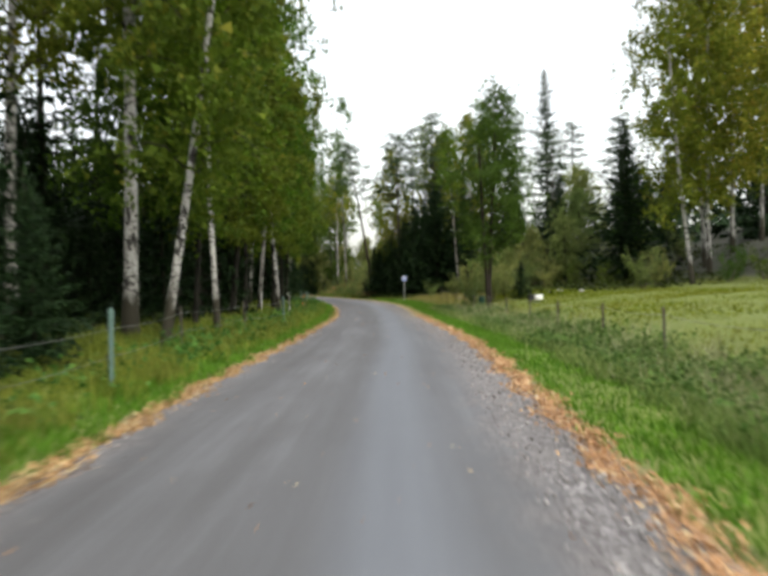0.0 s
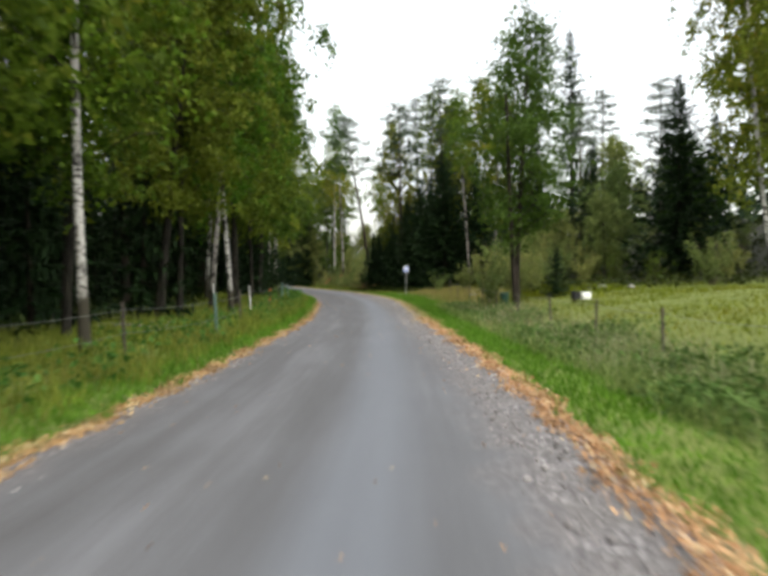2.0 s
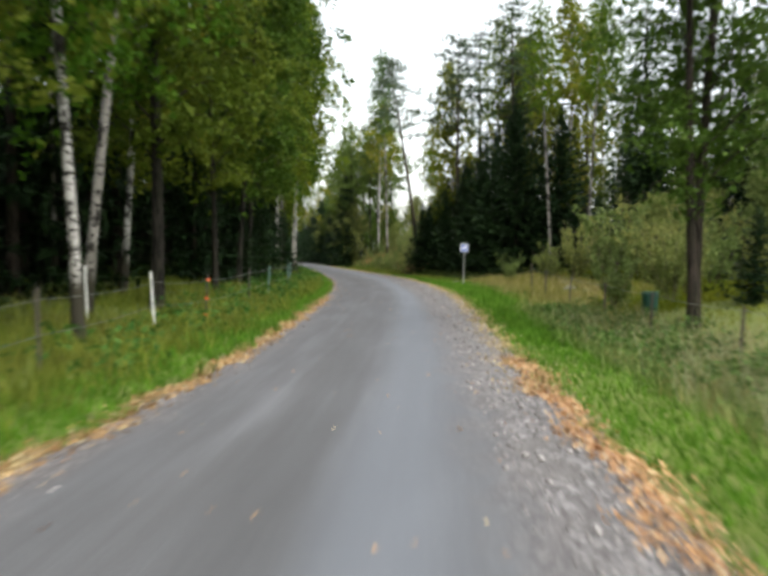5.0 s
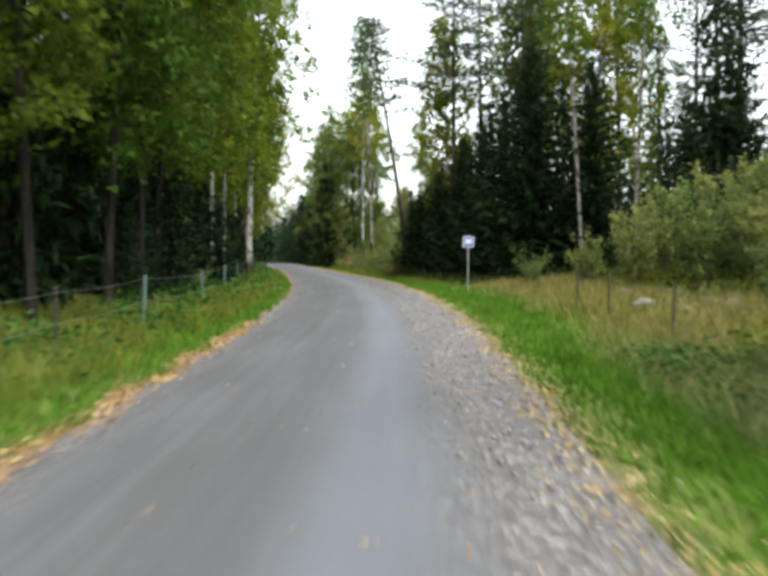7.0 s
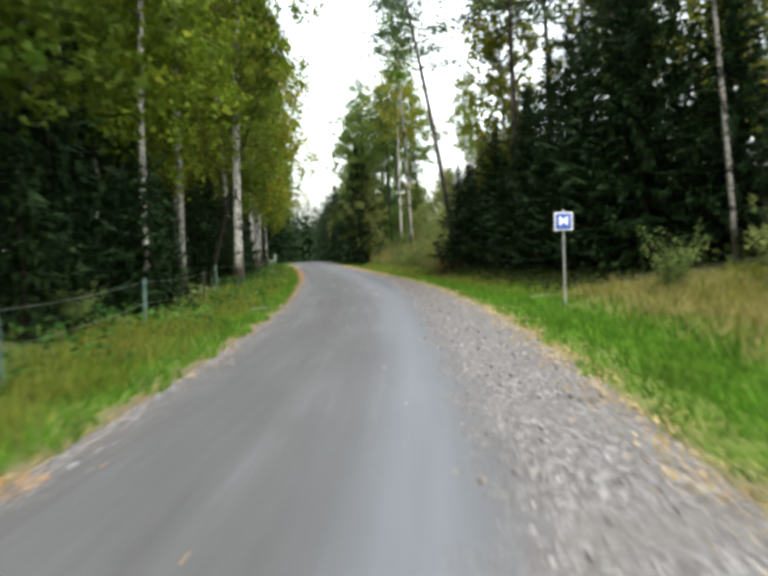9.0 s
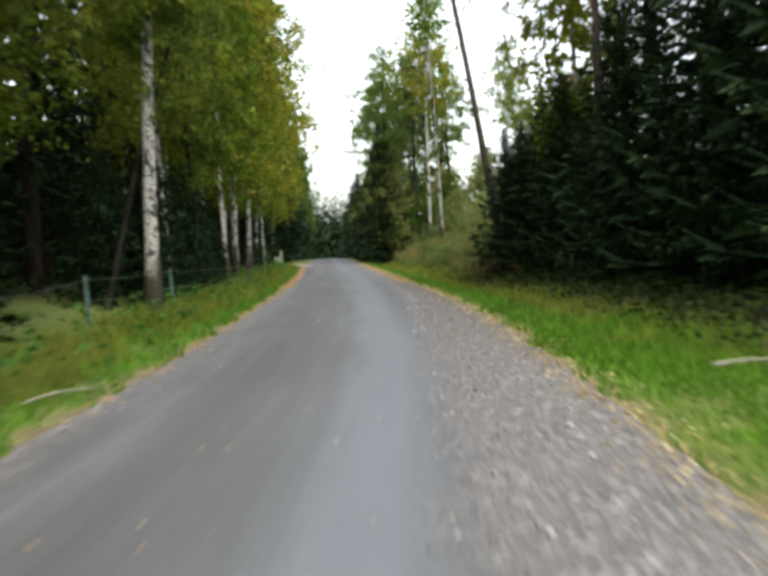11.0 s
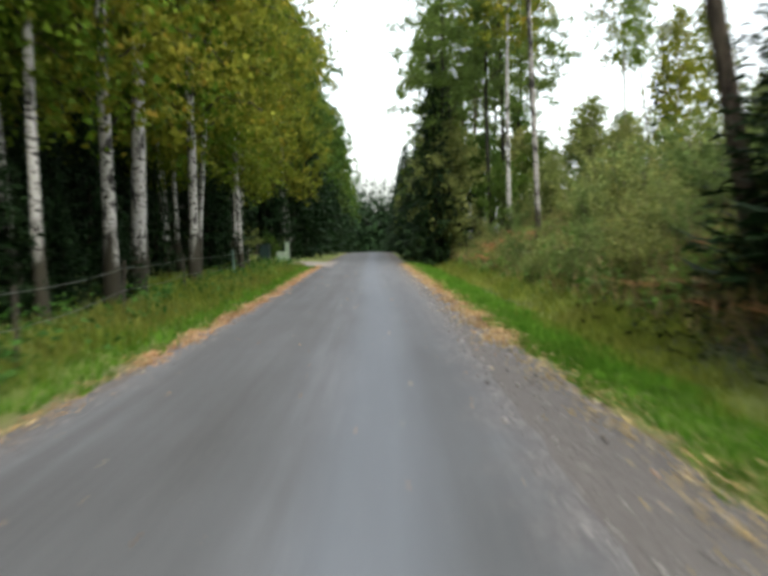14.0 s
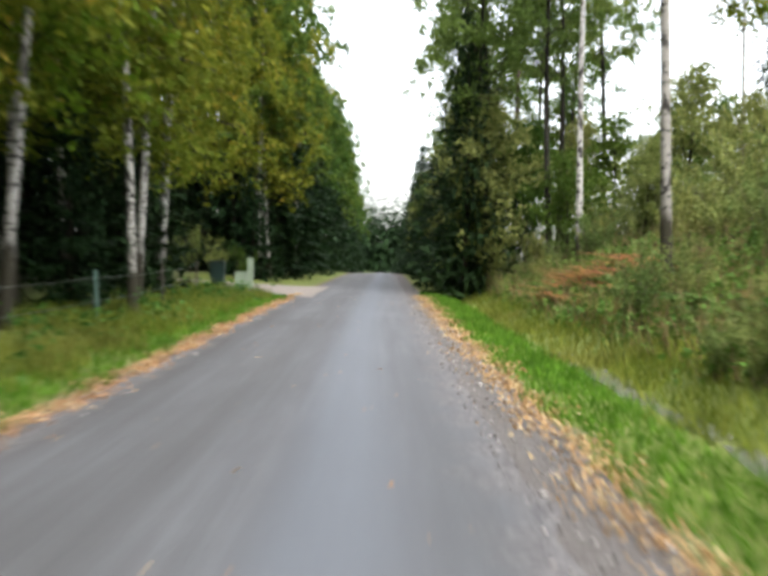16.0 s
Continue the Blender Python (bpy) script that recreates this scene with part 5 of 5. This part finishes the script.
def edge_spots(side, spread, inward, y0, y1, near=1.2):
    def f(r, n):
        y = y0 + (y1 - y0) * r.uniform(0, 1, n) ** near
        amount = 0.6 + 0.4 * np.sin(y * 1.9 + side) * np.sin(y * 0.7)
        d = r.normal(inward, spread, n) * (0.6 + 0.5 * amount) + 0.06 * np.sin(y * 2.7)
        x = np.interp(y, YS, EL if side < 0 else ER) + side * d
        return np.stack([x, y, np.maximum(quick_heights(x, y, side) * (d > 0), 0.0) + r.uniform(0.008, 0.035, n)], 1)
    return f


scattered_leaves("leaf_litter", "orange-brown fallen leaves along the road edge", LITTER, 15000, edge_spots(1, 0.105, 0.05, -1, 37, 1.15), 0.042, 201)
scattered_leaves("leaf_litter", "orange-brown fallen leaves along the road edge", LITTER, 15000, edge_spots(-1, 0.1, 0.045, 0, 53, 1.35), 0.042, 202)
scattered_leaves("leaf_litter", "orange-brown fallen leaves along the road edge", PALE_LITTER, 10500, edge_spots(1, 0.17, 0.07, 34, 96, 1.15), 0.034, 203)
scattered_leaves("leaf_litter", "orange-brown fallen leaves along the road edge", LITTER, 6500, edge_spots(-1, 0.085, 0.03, 44, 121, 0.45), 0.034, 204)
scattered_leaves("leaf_litter", "orange-brown fallen leaves along the road edge", LITTER, 9000, edge_spots(1, 0.15, 0.05, 90, 121, 1.0), 0.04, 206)
scattered_leaves("leaf_litter", "orange-brown fallen leaves along the road edge", LITTER, 5500, edge_spots(-1, 0.13, -0.01, 88, 117.5, 0.9), 0.04, 207)


def road_spots(r, n):
    y = r.uniform(0, 120, n)
    u = r.beta(0.45, 0.45, n)
    x = np.interp(y, YS, EL) * (1 - u) + np.interp(y, YS, ER) * u
    return np.stack([x, y, 0.014 + 0.03 * (1 - (2 * u - 1) ** 2)], 1)


scattered_leaves("leaf_litter", "single dry leaves blown over the asphalt", LITTER, 900, road_spots, 0.04, 205, 0.12)


def weed_spots(side, d0, d1, y0, y1, plants, reach, high=0.42):
    def f(r, n):
        cy, cd = r.uniform(y0, y1, plants), r.uniform(d0, d1, plants)
        k = r.integers(0, plants, n)
        y, d = cy[k] + r.normal(0, reach, n), cd[k] + r.normal(0, reach, n)
        d = np.maximum(d, d0 * 0.6)
        x = np.interp(y, YS, EL if side < 0 else ER) + side * d
        return np.stack([x, y, quick_heights(x, y, side) + r.uniform(0.05, high, n)], 1)
    return f


scattered_leaves("verge_weeds", "leafy green weeds in the grass", WEED_LEAF, 6500, weed_spots(-1, 0.7, 2.3, 3, 118, 300, 0.2), 0.10, 211, 0.6, "weeds")
scattered_leaves("verge_weeds", "leafy dark weeds filling the ditch", DITCH_LEAF, 15000, weed_spots(1, 1.6, 3.1, 1, 48, 130, 0.26, 0.4), 0.085, 212, 0.6, "weeds")
scattered_leaves("verge_weeds", "leafy weeds on the bank", WEED_LEAF, 16000, weed_spots(1, 2.5, 7.0, 92, 124, 420, 0.26, 0.5), 0.11, 213, 0.6, "weeds")
scattered_leaves("forest_undergrowth", "low undergrowth on the forest floor, coloured dark for shade", SHADED_UNDERGROWTH, 16000, weed_spots(-1, 4.2, 14, 0, 120, 700, 0.35), 0.17, 214, 0.6, "undergrowth")
# darkened leaves strewn to paint the shade at the foot of the spruces
scattered_leaves("forest_undergrowth", "undergrowth at the foot of the spruces, coloured dark for shade", SHADED_UNDERGROWTH, 9000, weed_spots(1, 2.1, 4.6, 69, 95, 400, 0.26, 0.26), 0.1, 216, 0.6, "undergrowth")
scattered_leaves("forest_undergrowth", "low undergrowth below the hillside trees", SHADED_UNDERGROWTH, 14000, weed_spots(1, 5.0, 22, 44, 124, 600, 0.4), 0.19, 215, 0.6, "undergrowth")


def loose_stones():
    """Gravel thrown to the sides of the asphalt."""
    r = np.random.default_rng(301)
    n = 6500
    y = 118 * r.uniform(0, 1, n) ** 1.1
    right = r.uniform(0, 1, n) < 0.85
    wide = np.array([gravel_width(v) for v in YS])
    gw = np.interp(y, YS, wide)
    x = np.where(right, np.interp(y, YS, ER) - gw * r.uniform(-0.1, 1.3, n) ** 1.0, np.interp(y, YS, EL) + r.uniform(-0.05, 0.4, n))
    s = r.uniform(0.006, 0.02, n) * (0.7 + r.uniform(0, 1, n) ** 3)
    cen = np.stack([x, y, np.full(n, 0.008) + s * 0.4], 1)
    shape = np.array([[1, 0, 0], [0, 1, 0], [-1, 0, 0], [0, -1, 0], [0, 0, 0.7], [0, 0, -0.7]], dtype=float)
    v = cen[:, None, :] + shape[None] * s[:, None, None] * r.uniform(0.6, 1.4, (n, 6, 1))
    tri = np.array([[0, 1, 4], [1, 2, 4], [2, 3, 4], [3, 0, 4], [1, 0, 5], [2, 1, 5], [3, 2, 5], [0, 3, 5]])
    f = (np.arange(n)[:, None, None] * 6 + tri[None]).reshape(-1, 3)
    ob = new("loose_stones", fast_mesh("loose_stones", v.reshape(-1, 3), f, LOOSE))
    tagged(ob, "loose grey gravel stones on the shoulder", "gravel", kind="stuff")


LOOSE = foliage("loose_stone", (0.12, 0.11, 0.108), (0.24, 0.225, 0.22), (0.62, 0.59, 0.57), 0.0, 0.0)
loose_stones()


# ---- fences ----
def fence(side, posts, wires, label):
    """posts: (y, offset from the road edge, height, style). wires: heights of the strands."""
    ob = root("fence", Matrix(), label, "fence")
    tops = []
    for y, d, h, style in posts:
        x = (edge_left(y) if side < 0 else edge_right(y)) + side * d
        z = terrain(x, y)
        lean = pose(x, y, z, rng.uniform(-2.5, 2.5), rng.uniform(-3, 3), rng.uniform(0, 360))
        if style == "white":
            p = part("post", rod_bm(0.02, h + 0.1, (0, 0, -0.1), 10, 0.018, 0.004), WHITE_PLASTIC, ob, "white plastic fence post", lean)
        elif style == "green":
            p = part("post", box_bm(0.056, 0.05, h + 0.15, (0, 0, h / 2 - 0.075), 0.007), GREEN_STEEL, ob, "weathered green fence post", lean)
        elif style == "electric":
            p = part("post", rod_bm(0.014, h + 0.15, (0, 0, -0.15), 9, 0.012, 0.003), DARK_STEEL, ob, "thin steel rod with orange insulators", lean)
        else:
            p = part("post", box_bm(0.04, 0.035, h + 0.15, (0, 0, h / 2 - 0.075), 0.004), DARK_STEEL, ob, "thin dark steel fence post", lean)
        if style == "electric":
            for w in (0.78, 0.45, 0.15):
                part("insulator", rod_bm(0.034, 0.05, (0, 0, w - 0.02), 10, 0.026, 0.006), ORANGE_PLASTIC, p, "orange plastic insulator")
        else:
            for w in wires:
                part("insulator", rod_bm(0.016, 0.04, (0.035, 0, w - 0.02), 8, 0.012), BLACK_PLASTIC, p)
        tops.append((x, y, z))
    for w in wires:
        strand = Parts()
        path = []
        for (xa, ya, za), (xb, yb, zb) in zip(tops, tops[1:]):
            for u in (0, 0.25, 0.5, 0.75):
                path.append((xa + (xb - xa) * u + 0.03, ya + (yb - ya) * u, za + (zb - za) * u + w - 0.16 * u * (1 - u)))
        path.append((tops[-1][0], tops[-1][1], tops[-1][2] + w))
        strand.tube(path, np.full(len(path), 0.004), 4)
        child("wire", strand.mesh("wire", WIRE), ob)
    return ob


fence(-1, [(1.5, 1.3, 1.05, "green"), (6.5, 1.25, 1.05, "green"), (11.7, 1.17, 1.05, "green"), (18.0, 1.8, 0.9, "dark"), (24.0, 1.6, 0.9, "dark"), (28.8, 1.15, 0.95, "green"), (34.4, 1.6, 0.9, "dark"), (39.7, 1.95, 0.95, "white"), (41.5, 1.5, 0.9, "electric"), (46.6, 1.5, 0.85, "dark"),
           (51.0, 1.6, 0.84, "green"), (55.9, 1.45, 0.84, "green"), (62.4, 1.8, 0.84, "green"), (67.5, 1.7, 0.84, "dark"), (73.6, 2.2, 0.84, "green"), (79.0, 1.9, 0.84, "green"), (87.4, 1.1, 0.85, "dark"), (93.0, 1.7, 0.9, "dark"), (98.5, 1.9, 0.9, "dark"), (105.4, 1.8, 0.9, "green"), (110.6, 2.0, 0.9, "dark"), (115.8, 2.4, 0.9, "dark")],
      (0.78, 0.42), "pasture fence of mixed posts with two wire strands")
lone_post = root("fence_post", pose(-5.4, 40.2, terrain(-5.4, 40.2), 1.5, -2, 0), "single white plastic post below the birches", "post")
part("shaft", rod_bm(0.02, 1.05, (0, 0, -0.1), 10, 0.018, 0.004), WHITE_PLASTIC, lone_post)
part("cap", rod_bm(0.023, 0.03, (0, 0, 0.94), 10, 0.019, 0.004), WHITE_PLASTIC, lone_post)
fence(1, [(y, 2.87 + 0.05 * math.sin(y), 0.9 + 0.05 * math.sin(y * 3), "dark") for y in (5.5, 10.5, 15.2, 19.8, 24.1, 28.3, 32.6, 37.0, 41.4, 45.8, 50.2, 54.1, 57.0)],
      (0.8,), "light meadow fence of thin dark posts")


# ---- the sign ----
def road_sign(x, y, turn):
    g = terrain(x, y)
    ob = root("road_sign", pose(x, y, g, 0, 0.6, turn), "square blue and white road sign on a grey post", "road sign")
    part("post", rod_bm(0.022, 2.15, (0, 0, -0.25), 12), STEEL, ob, "grey steel tube")
    part("footing", rod_bm(0.042, 0.3, (0, 0, -0.15), 12, 0.034, 0.008), STONE, ob, "grey concrete footing")
    top = 1.67
    plate = part("plate", box_bm(0.345, 0.012, 0.345, (0, -0.04, top), 0.004), SIGN_WHITE, ob, "white sign plate with a blue panel")
    part("panel", box_bm(0.295, 0.008, 0.295, (0, -0.051, top), 0.002), SIGN_BLUE, plate, "blue panel")
    for dz in (-0.1, 0.1):
        part("bracket", box_bm(0.09, 0.05, 0.03, (0, -0.012, top + dz), 0.004), STEEL, ob)
    curve = bpy.data.curves.new("letter", "FONT")
    curve.body, curve.size, curve.extrude, curve.offset, curve.align_x, curve.align_y = "M", 0.25, 0.002, 0.003, "CENTER", "CENTER"
    tmp = bpy.data.objects.new("letter_source", curve)
    me = bpy.data.meshes.new_from_object(tmp)
    bpy.data.objects.remove(tmp)
    me.materials.clear()
    me.materials.append(SIGN_WHITE)
    child("letter", me, plate, "white letter M", pose(0, -0.059, top, 90, 0, 0))
    return ob


road_sign(1.45, 65.4, 3)


# ---- things on the meadow ----
def trough(x, y, turn):
    g = terrain(x, y)
    ob = root("water_trough", pose(x, y, g, 0, 0, turn) @ Matrix.Scale(0.7, 4), "white plastic tub with a black end on the meadow", "trough")
    bm = bmesh.new()
    bmesh.ops.create_uvsphere(bm, u_segments=20, v_segments=12, radius=1)
    for v in bm.verts:
        v.co = Vector((math.copysign(abs(v.co.x) ** 0.6, v.co.x) * 0.27 + 0.12, math.copysign(abs(v.co.y) ** 0.7, v.co.y) * 0.27, math.copysign(abs(v.co.z) ** 0.6, v.co.z) * 0.19 + 0.22))
    part("tub", bm, WHITE_PLASTIC, ob, "white rounded plastic tub")
    part("rim", box_bm(0.56, 0.5, 0.03, (0.12, 0, 0.4), 0.012), WHITE_PLASTIC, ob, "dirty white rim")
    part("float_box", box_bm(0.3, 0.5, 0.34, (-0.32, 0, 0.26), 0.03), BLACK_PLASTIC, ob, "black box at the end")
    for px in (-0.38, 0.45):
        part("foot", box_bm(0.1, 0.45, 0.08, (px, 0, 0.03), 0.01), DARK_STEEL, ob)
    return ob


trough(6.45, 38.6, 8)


def barrel(x, y):
    g = terrain(x, y)
    ob = root("barrel", pose(x, y, g) @ Matrix.Scale(0.68, 4), "dark green plastic barrel with a lid", "barrel")
    part("body", rod_bm(0.22, 0.72, (0, 0, 0), 20, 0.25, 0.02), BARREL_GREEN, ob)
    part("lid", rod_bm(0.27, 0.06, (0, 0, 0.72), 20, 0.25, 0.012), BARREL_GREEN, ob, "green lid")
    for z in (0.24, 0.48):
        part("hoop", rod_bm(0.25, 0.025, (0, 0, z), 20), BARREL_GREEN, ob)
    return ob


barrel(4.75, 44.4)


MOSSY = plain("mossy_stone", (0.10, 0.105, 0.04), 0.95, 0, 0.5, 6)


def boulder(x, y, s, seed, label="weathered grey field stone in the grass", material=None):
    r = np.random.default_rng(seed)
    bm = bmesh.new()
    bmesh.ops.create_icosphere(bm, subdivisions=3, radius=1)
    o = r.uniform(0, 50, 3)
    for v in bm.verts:
        k = 1 + 0.35 * noise.noise(v.co * 1.3 + Vector(o)) + 0.1 * noise.noise(v.co * 4 + Vector(o))
        v.co = Vector((v.co.x * k * s, v.co.y * k * s * 0.8, v.co.z * k * s * 0.62 + s * 0.3))
    me = bpy.data.meshes.new("stone")
    bm.to_mesh(me)
    bm.free()
    me.materials.append(material or STONE)
    ob = new("stone", me)
    ob.matrix_basis = pose(x, y, terrain(x, y), 0, 0, r.uniform(0, 360))
    tagged(ob, label, "stone", "field stones")


for k, (x, y, s) in enumerate(((4.6, 54.9, 0.22), (4.9, 58.4, 0.2), (8.4, 46.4, 0.17), (9.0, 46.8, 0.22), (10.1, 46.6, 0.17), (7.6, 46.9, 0.14), (8.7, 47.4, 0.15), (6.2, 56.4, 0.2), (5.6, 52.4, 0.18))):
    boulder(x, y, s, 400 + k)
for k, (x, y, s) in enumerate(((4.8, 52.6, 0.2), (5.3, 52.9, 0.24), (6.0, 53.8, 0.18), (5.7, 50.6, 0.16), (6.9, 52.2, 0.2))):
    boulder(x, y, s, 430 + k, "low mossy stone sunk in the grass", MOSSY)


def fallen_log(x, y, length, r0, turn, seed, material, label, name="fallen_log"):
    r = np.random.default_rng(seed)
    p = Parts()
    s = np.linspace(0, 1, 8)
    path = np.stack([s * length - length / 2, 0.06 * length * np.sin(s * 3 + seed), r0 + 0.04 * np.sin(s * 5)], 1)
    p.tube(path, r0 * (1 - 0.6 * s), 9)
    for k in range(5):
        u = r.uniform(0.3, 0.95)
        o = np.array([u * length - length / 2, 0.06 * length * math.sin(u * 3 + seed), r0])
        e = o + np.array([r.uniform(0.1, 0.4), r.choice((-1, 1)) * r.uniform(0.15, 0.45), r.uniform(0.0, 0.25)]) * length * 0.3
        p.tube([o, (o + e) / 2, e], [r0 * 0.35, r0 * 0.25, r0 * 0.08], 5)
    ob = new(name, p.mesh(name, material, True))
    ob.matrix_basis = pose(x, y, terrain(x, y) + 0.02, 0, 0, turn)
    tagged(ob, label, "log")


fallen_log(2.1, 73.6, 0.8, 0.02, 15, 1, DEAD_WOOD, "pale fallen birch stem at the forest edge")
fallen_log(1.55, 68.2, 1.2, 0.022, 5, 2, DEAD_WOOD, "pale fallen branch in the ditch")
fallen_log(-5.0, 67.6, 1.3, 0.014, 78, 3, DEAD_WOOD, "bleached dry branch lying on the verge", "fallen_branch")
fallen_log(-6.6, 33.0, 2.4, 0.07, 20, 4, ALDER_BARK, "dark fallen stem below the alders")
fallen_log(-5.6, 31.0, 1.8, 0.05, -12, 5, DEAD_WOOD, "grey fallen stem in the grass")


def ditch_water():
    verts, faces = [], []
    ys = np.arange(98.5, 107.2, 0.5)
    for k, y in enumerate(ys):
        c = edge_right(y) + 1.65 + 0.05 * math.sin(y * 1.7)
        w = 0.21 + 0.08 * math.sin(y * 2.3)
        z = terrain(edge_right(101) + 1.65, 101) + 0.032
        verts += [(c - w, y, z), (c + w, y, z)]
    faces = [(2 * k, 2 * k + 1, 2 * k + 3, 2 * k + 2) for k in range(len(ys) - 1)]
    tagged(new("ditch_water", fast_mesh("ditch_water", verts, faces, WATER)), "shallow still water in the ditch", "water", kind="structure")


ditch_water()


# ---- at the driveway ----
def cable_cabinet(x, y, turn):
    g = terrain(x, y)
    ob = root("cable_cabinet", pose(x, y, g, 0, 0, turn) @ Matrix.Diagonal((0.74, 0.8, 1.0, 1)), "pale green metal cable cabinet beside the driveway", "cabinet")
    body = part("body", box_bm(0.5, 0.3, 0.6, (-0.2, 0, 0.3), 0.012), CABINET_PAINT, ob)
    part("door", box_bm(0.42, 0.012, 0.46, (-0.2, -0.155, 0.3), 0.004), CABINET_PAINT, body)
    part("lid", box_bm(0.54, 0.34, 0.03, (-0.2, 0, 0.615), 0.008), CABINET_PAINT, body)
    mast = part("mast", box_bm(0.24, 0.24, 1.05, (0.2, 0, 0.525), 0.012), CABINET_PAINT, ob, "taller pale green post box")
    part("cap", box_bm(0.27, 0.27, 0.03, (0.2, 0, 1.06), 0.008), CABINET_PAINT, mast)
    part("plinth", box_bm(0.8, 0.34, 0.12, (-0.05, 0, 0.0), 0.01), STONE, ob)
    return ob


cable_cabinet(-16.5, 120.0, 12)


def wheelie_bin(x, y, turn):
    g = terrain(x, y)
    ob = root("wheelie_bin", pose(x, y, g, 0, 0, turn) @ Matrix.Scale(0.84, 4), "dark green wheeled rubbish bin with a lid", "bin")
    part("body", box_bm(0.58, 0.6, 0.86, (0, 0, 0.52), 0.03, 0.82), GREEN_PLASTIC, ob)
    lid = part("lid", box_bm(0.62, 0.68, 0.07, (0, -0.02, 0.985), 0.03), GREEN_PLASTIC, ob, "slightly domed grey-green lid")
    part("lid_grip", box_bm(0.2, 0.04, 0.03, (0, -0.37, 0.97), 0.008), GREEN_PLASTIC, lid)
    hb = rod_bm(0.016, 0.5, (0, 0, -0.25), 8)
    bmesh.ops.rotate(hb, verts=hb.verts, matrix=Matrix.Rotation(math.pi / 2, 3, "Y"))
    bmesh.ops.translate(hb, verts=hb.verts, vec=(0, 0.36, 0.92))
    part("handle", hb, BLACK_PLASTIC, ob)
    for sx in (-0.27, 0.27):
        wb = rod_bm(0.1, 0.05, (0, 0, -0.025), 16, None, 0.008)
        bmesh.ops.rotate(wb, verts=wb.verts, matrix=Matrix.Rotation(math.pi / 2, 3, "Y"))
        bmesh.ops.translate(wb, verts=wb.verts, vec=(sx, 0.26, 0.1))
        part("wheel", wb, BLACK_PLASTIC, ob)
    return ob


wheelie_bin(-17.3, 119.6, 14)


def brown_stems():
    """Withered herbs and bare twigs standing on the bank."""
    r = np.random.default_rng(331)
    n = 9000
    y, d = r.uniform(88, 124, n), r.uniform(2.4, 8.5, n)
    x = np.interp(y, YS, ER) + d
    z = quick_heights(x, y, 1)
    h = r.uniform(0.25, 0.9, n)
    base = np.stack([x, y, z], 1)
    az = r.uniform(0, 6.3, n)
    w = np.stack([np.cos(az), np.sin(az), np.zeros(n)], 1) * 0.012
    tip = base + np.stack([r.normal(0, 0.3, n) * h, r.normal(0, 0.3, n) * h, h], 1)
    v = np.stack([base - w, base + w, tip], 1).reshape(-1, 3)
    tagged(new("withered_herbs", fast_mesh("withered_herbs", v, np.arange(n * 3).reshape(n, 3), WITHERED)), "brown withered herbs and bare twigs on the bank", "herbs", kind="stuff")


WITHERED = grassy("withered_herbs", (0.10, 0.065, 0.035), (0.20, 0.14, 0.07), (0.32, 0.25, 0.13), (0.14, 0.10, 0.045), 0.2)
brown_stems()
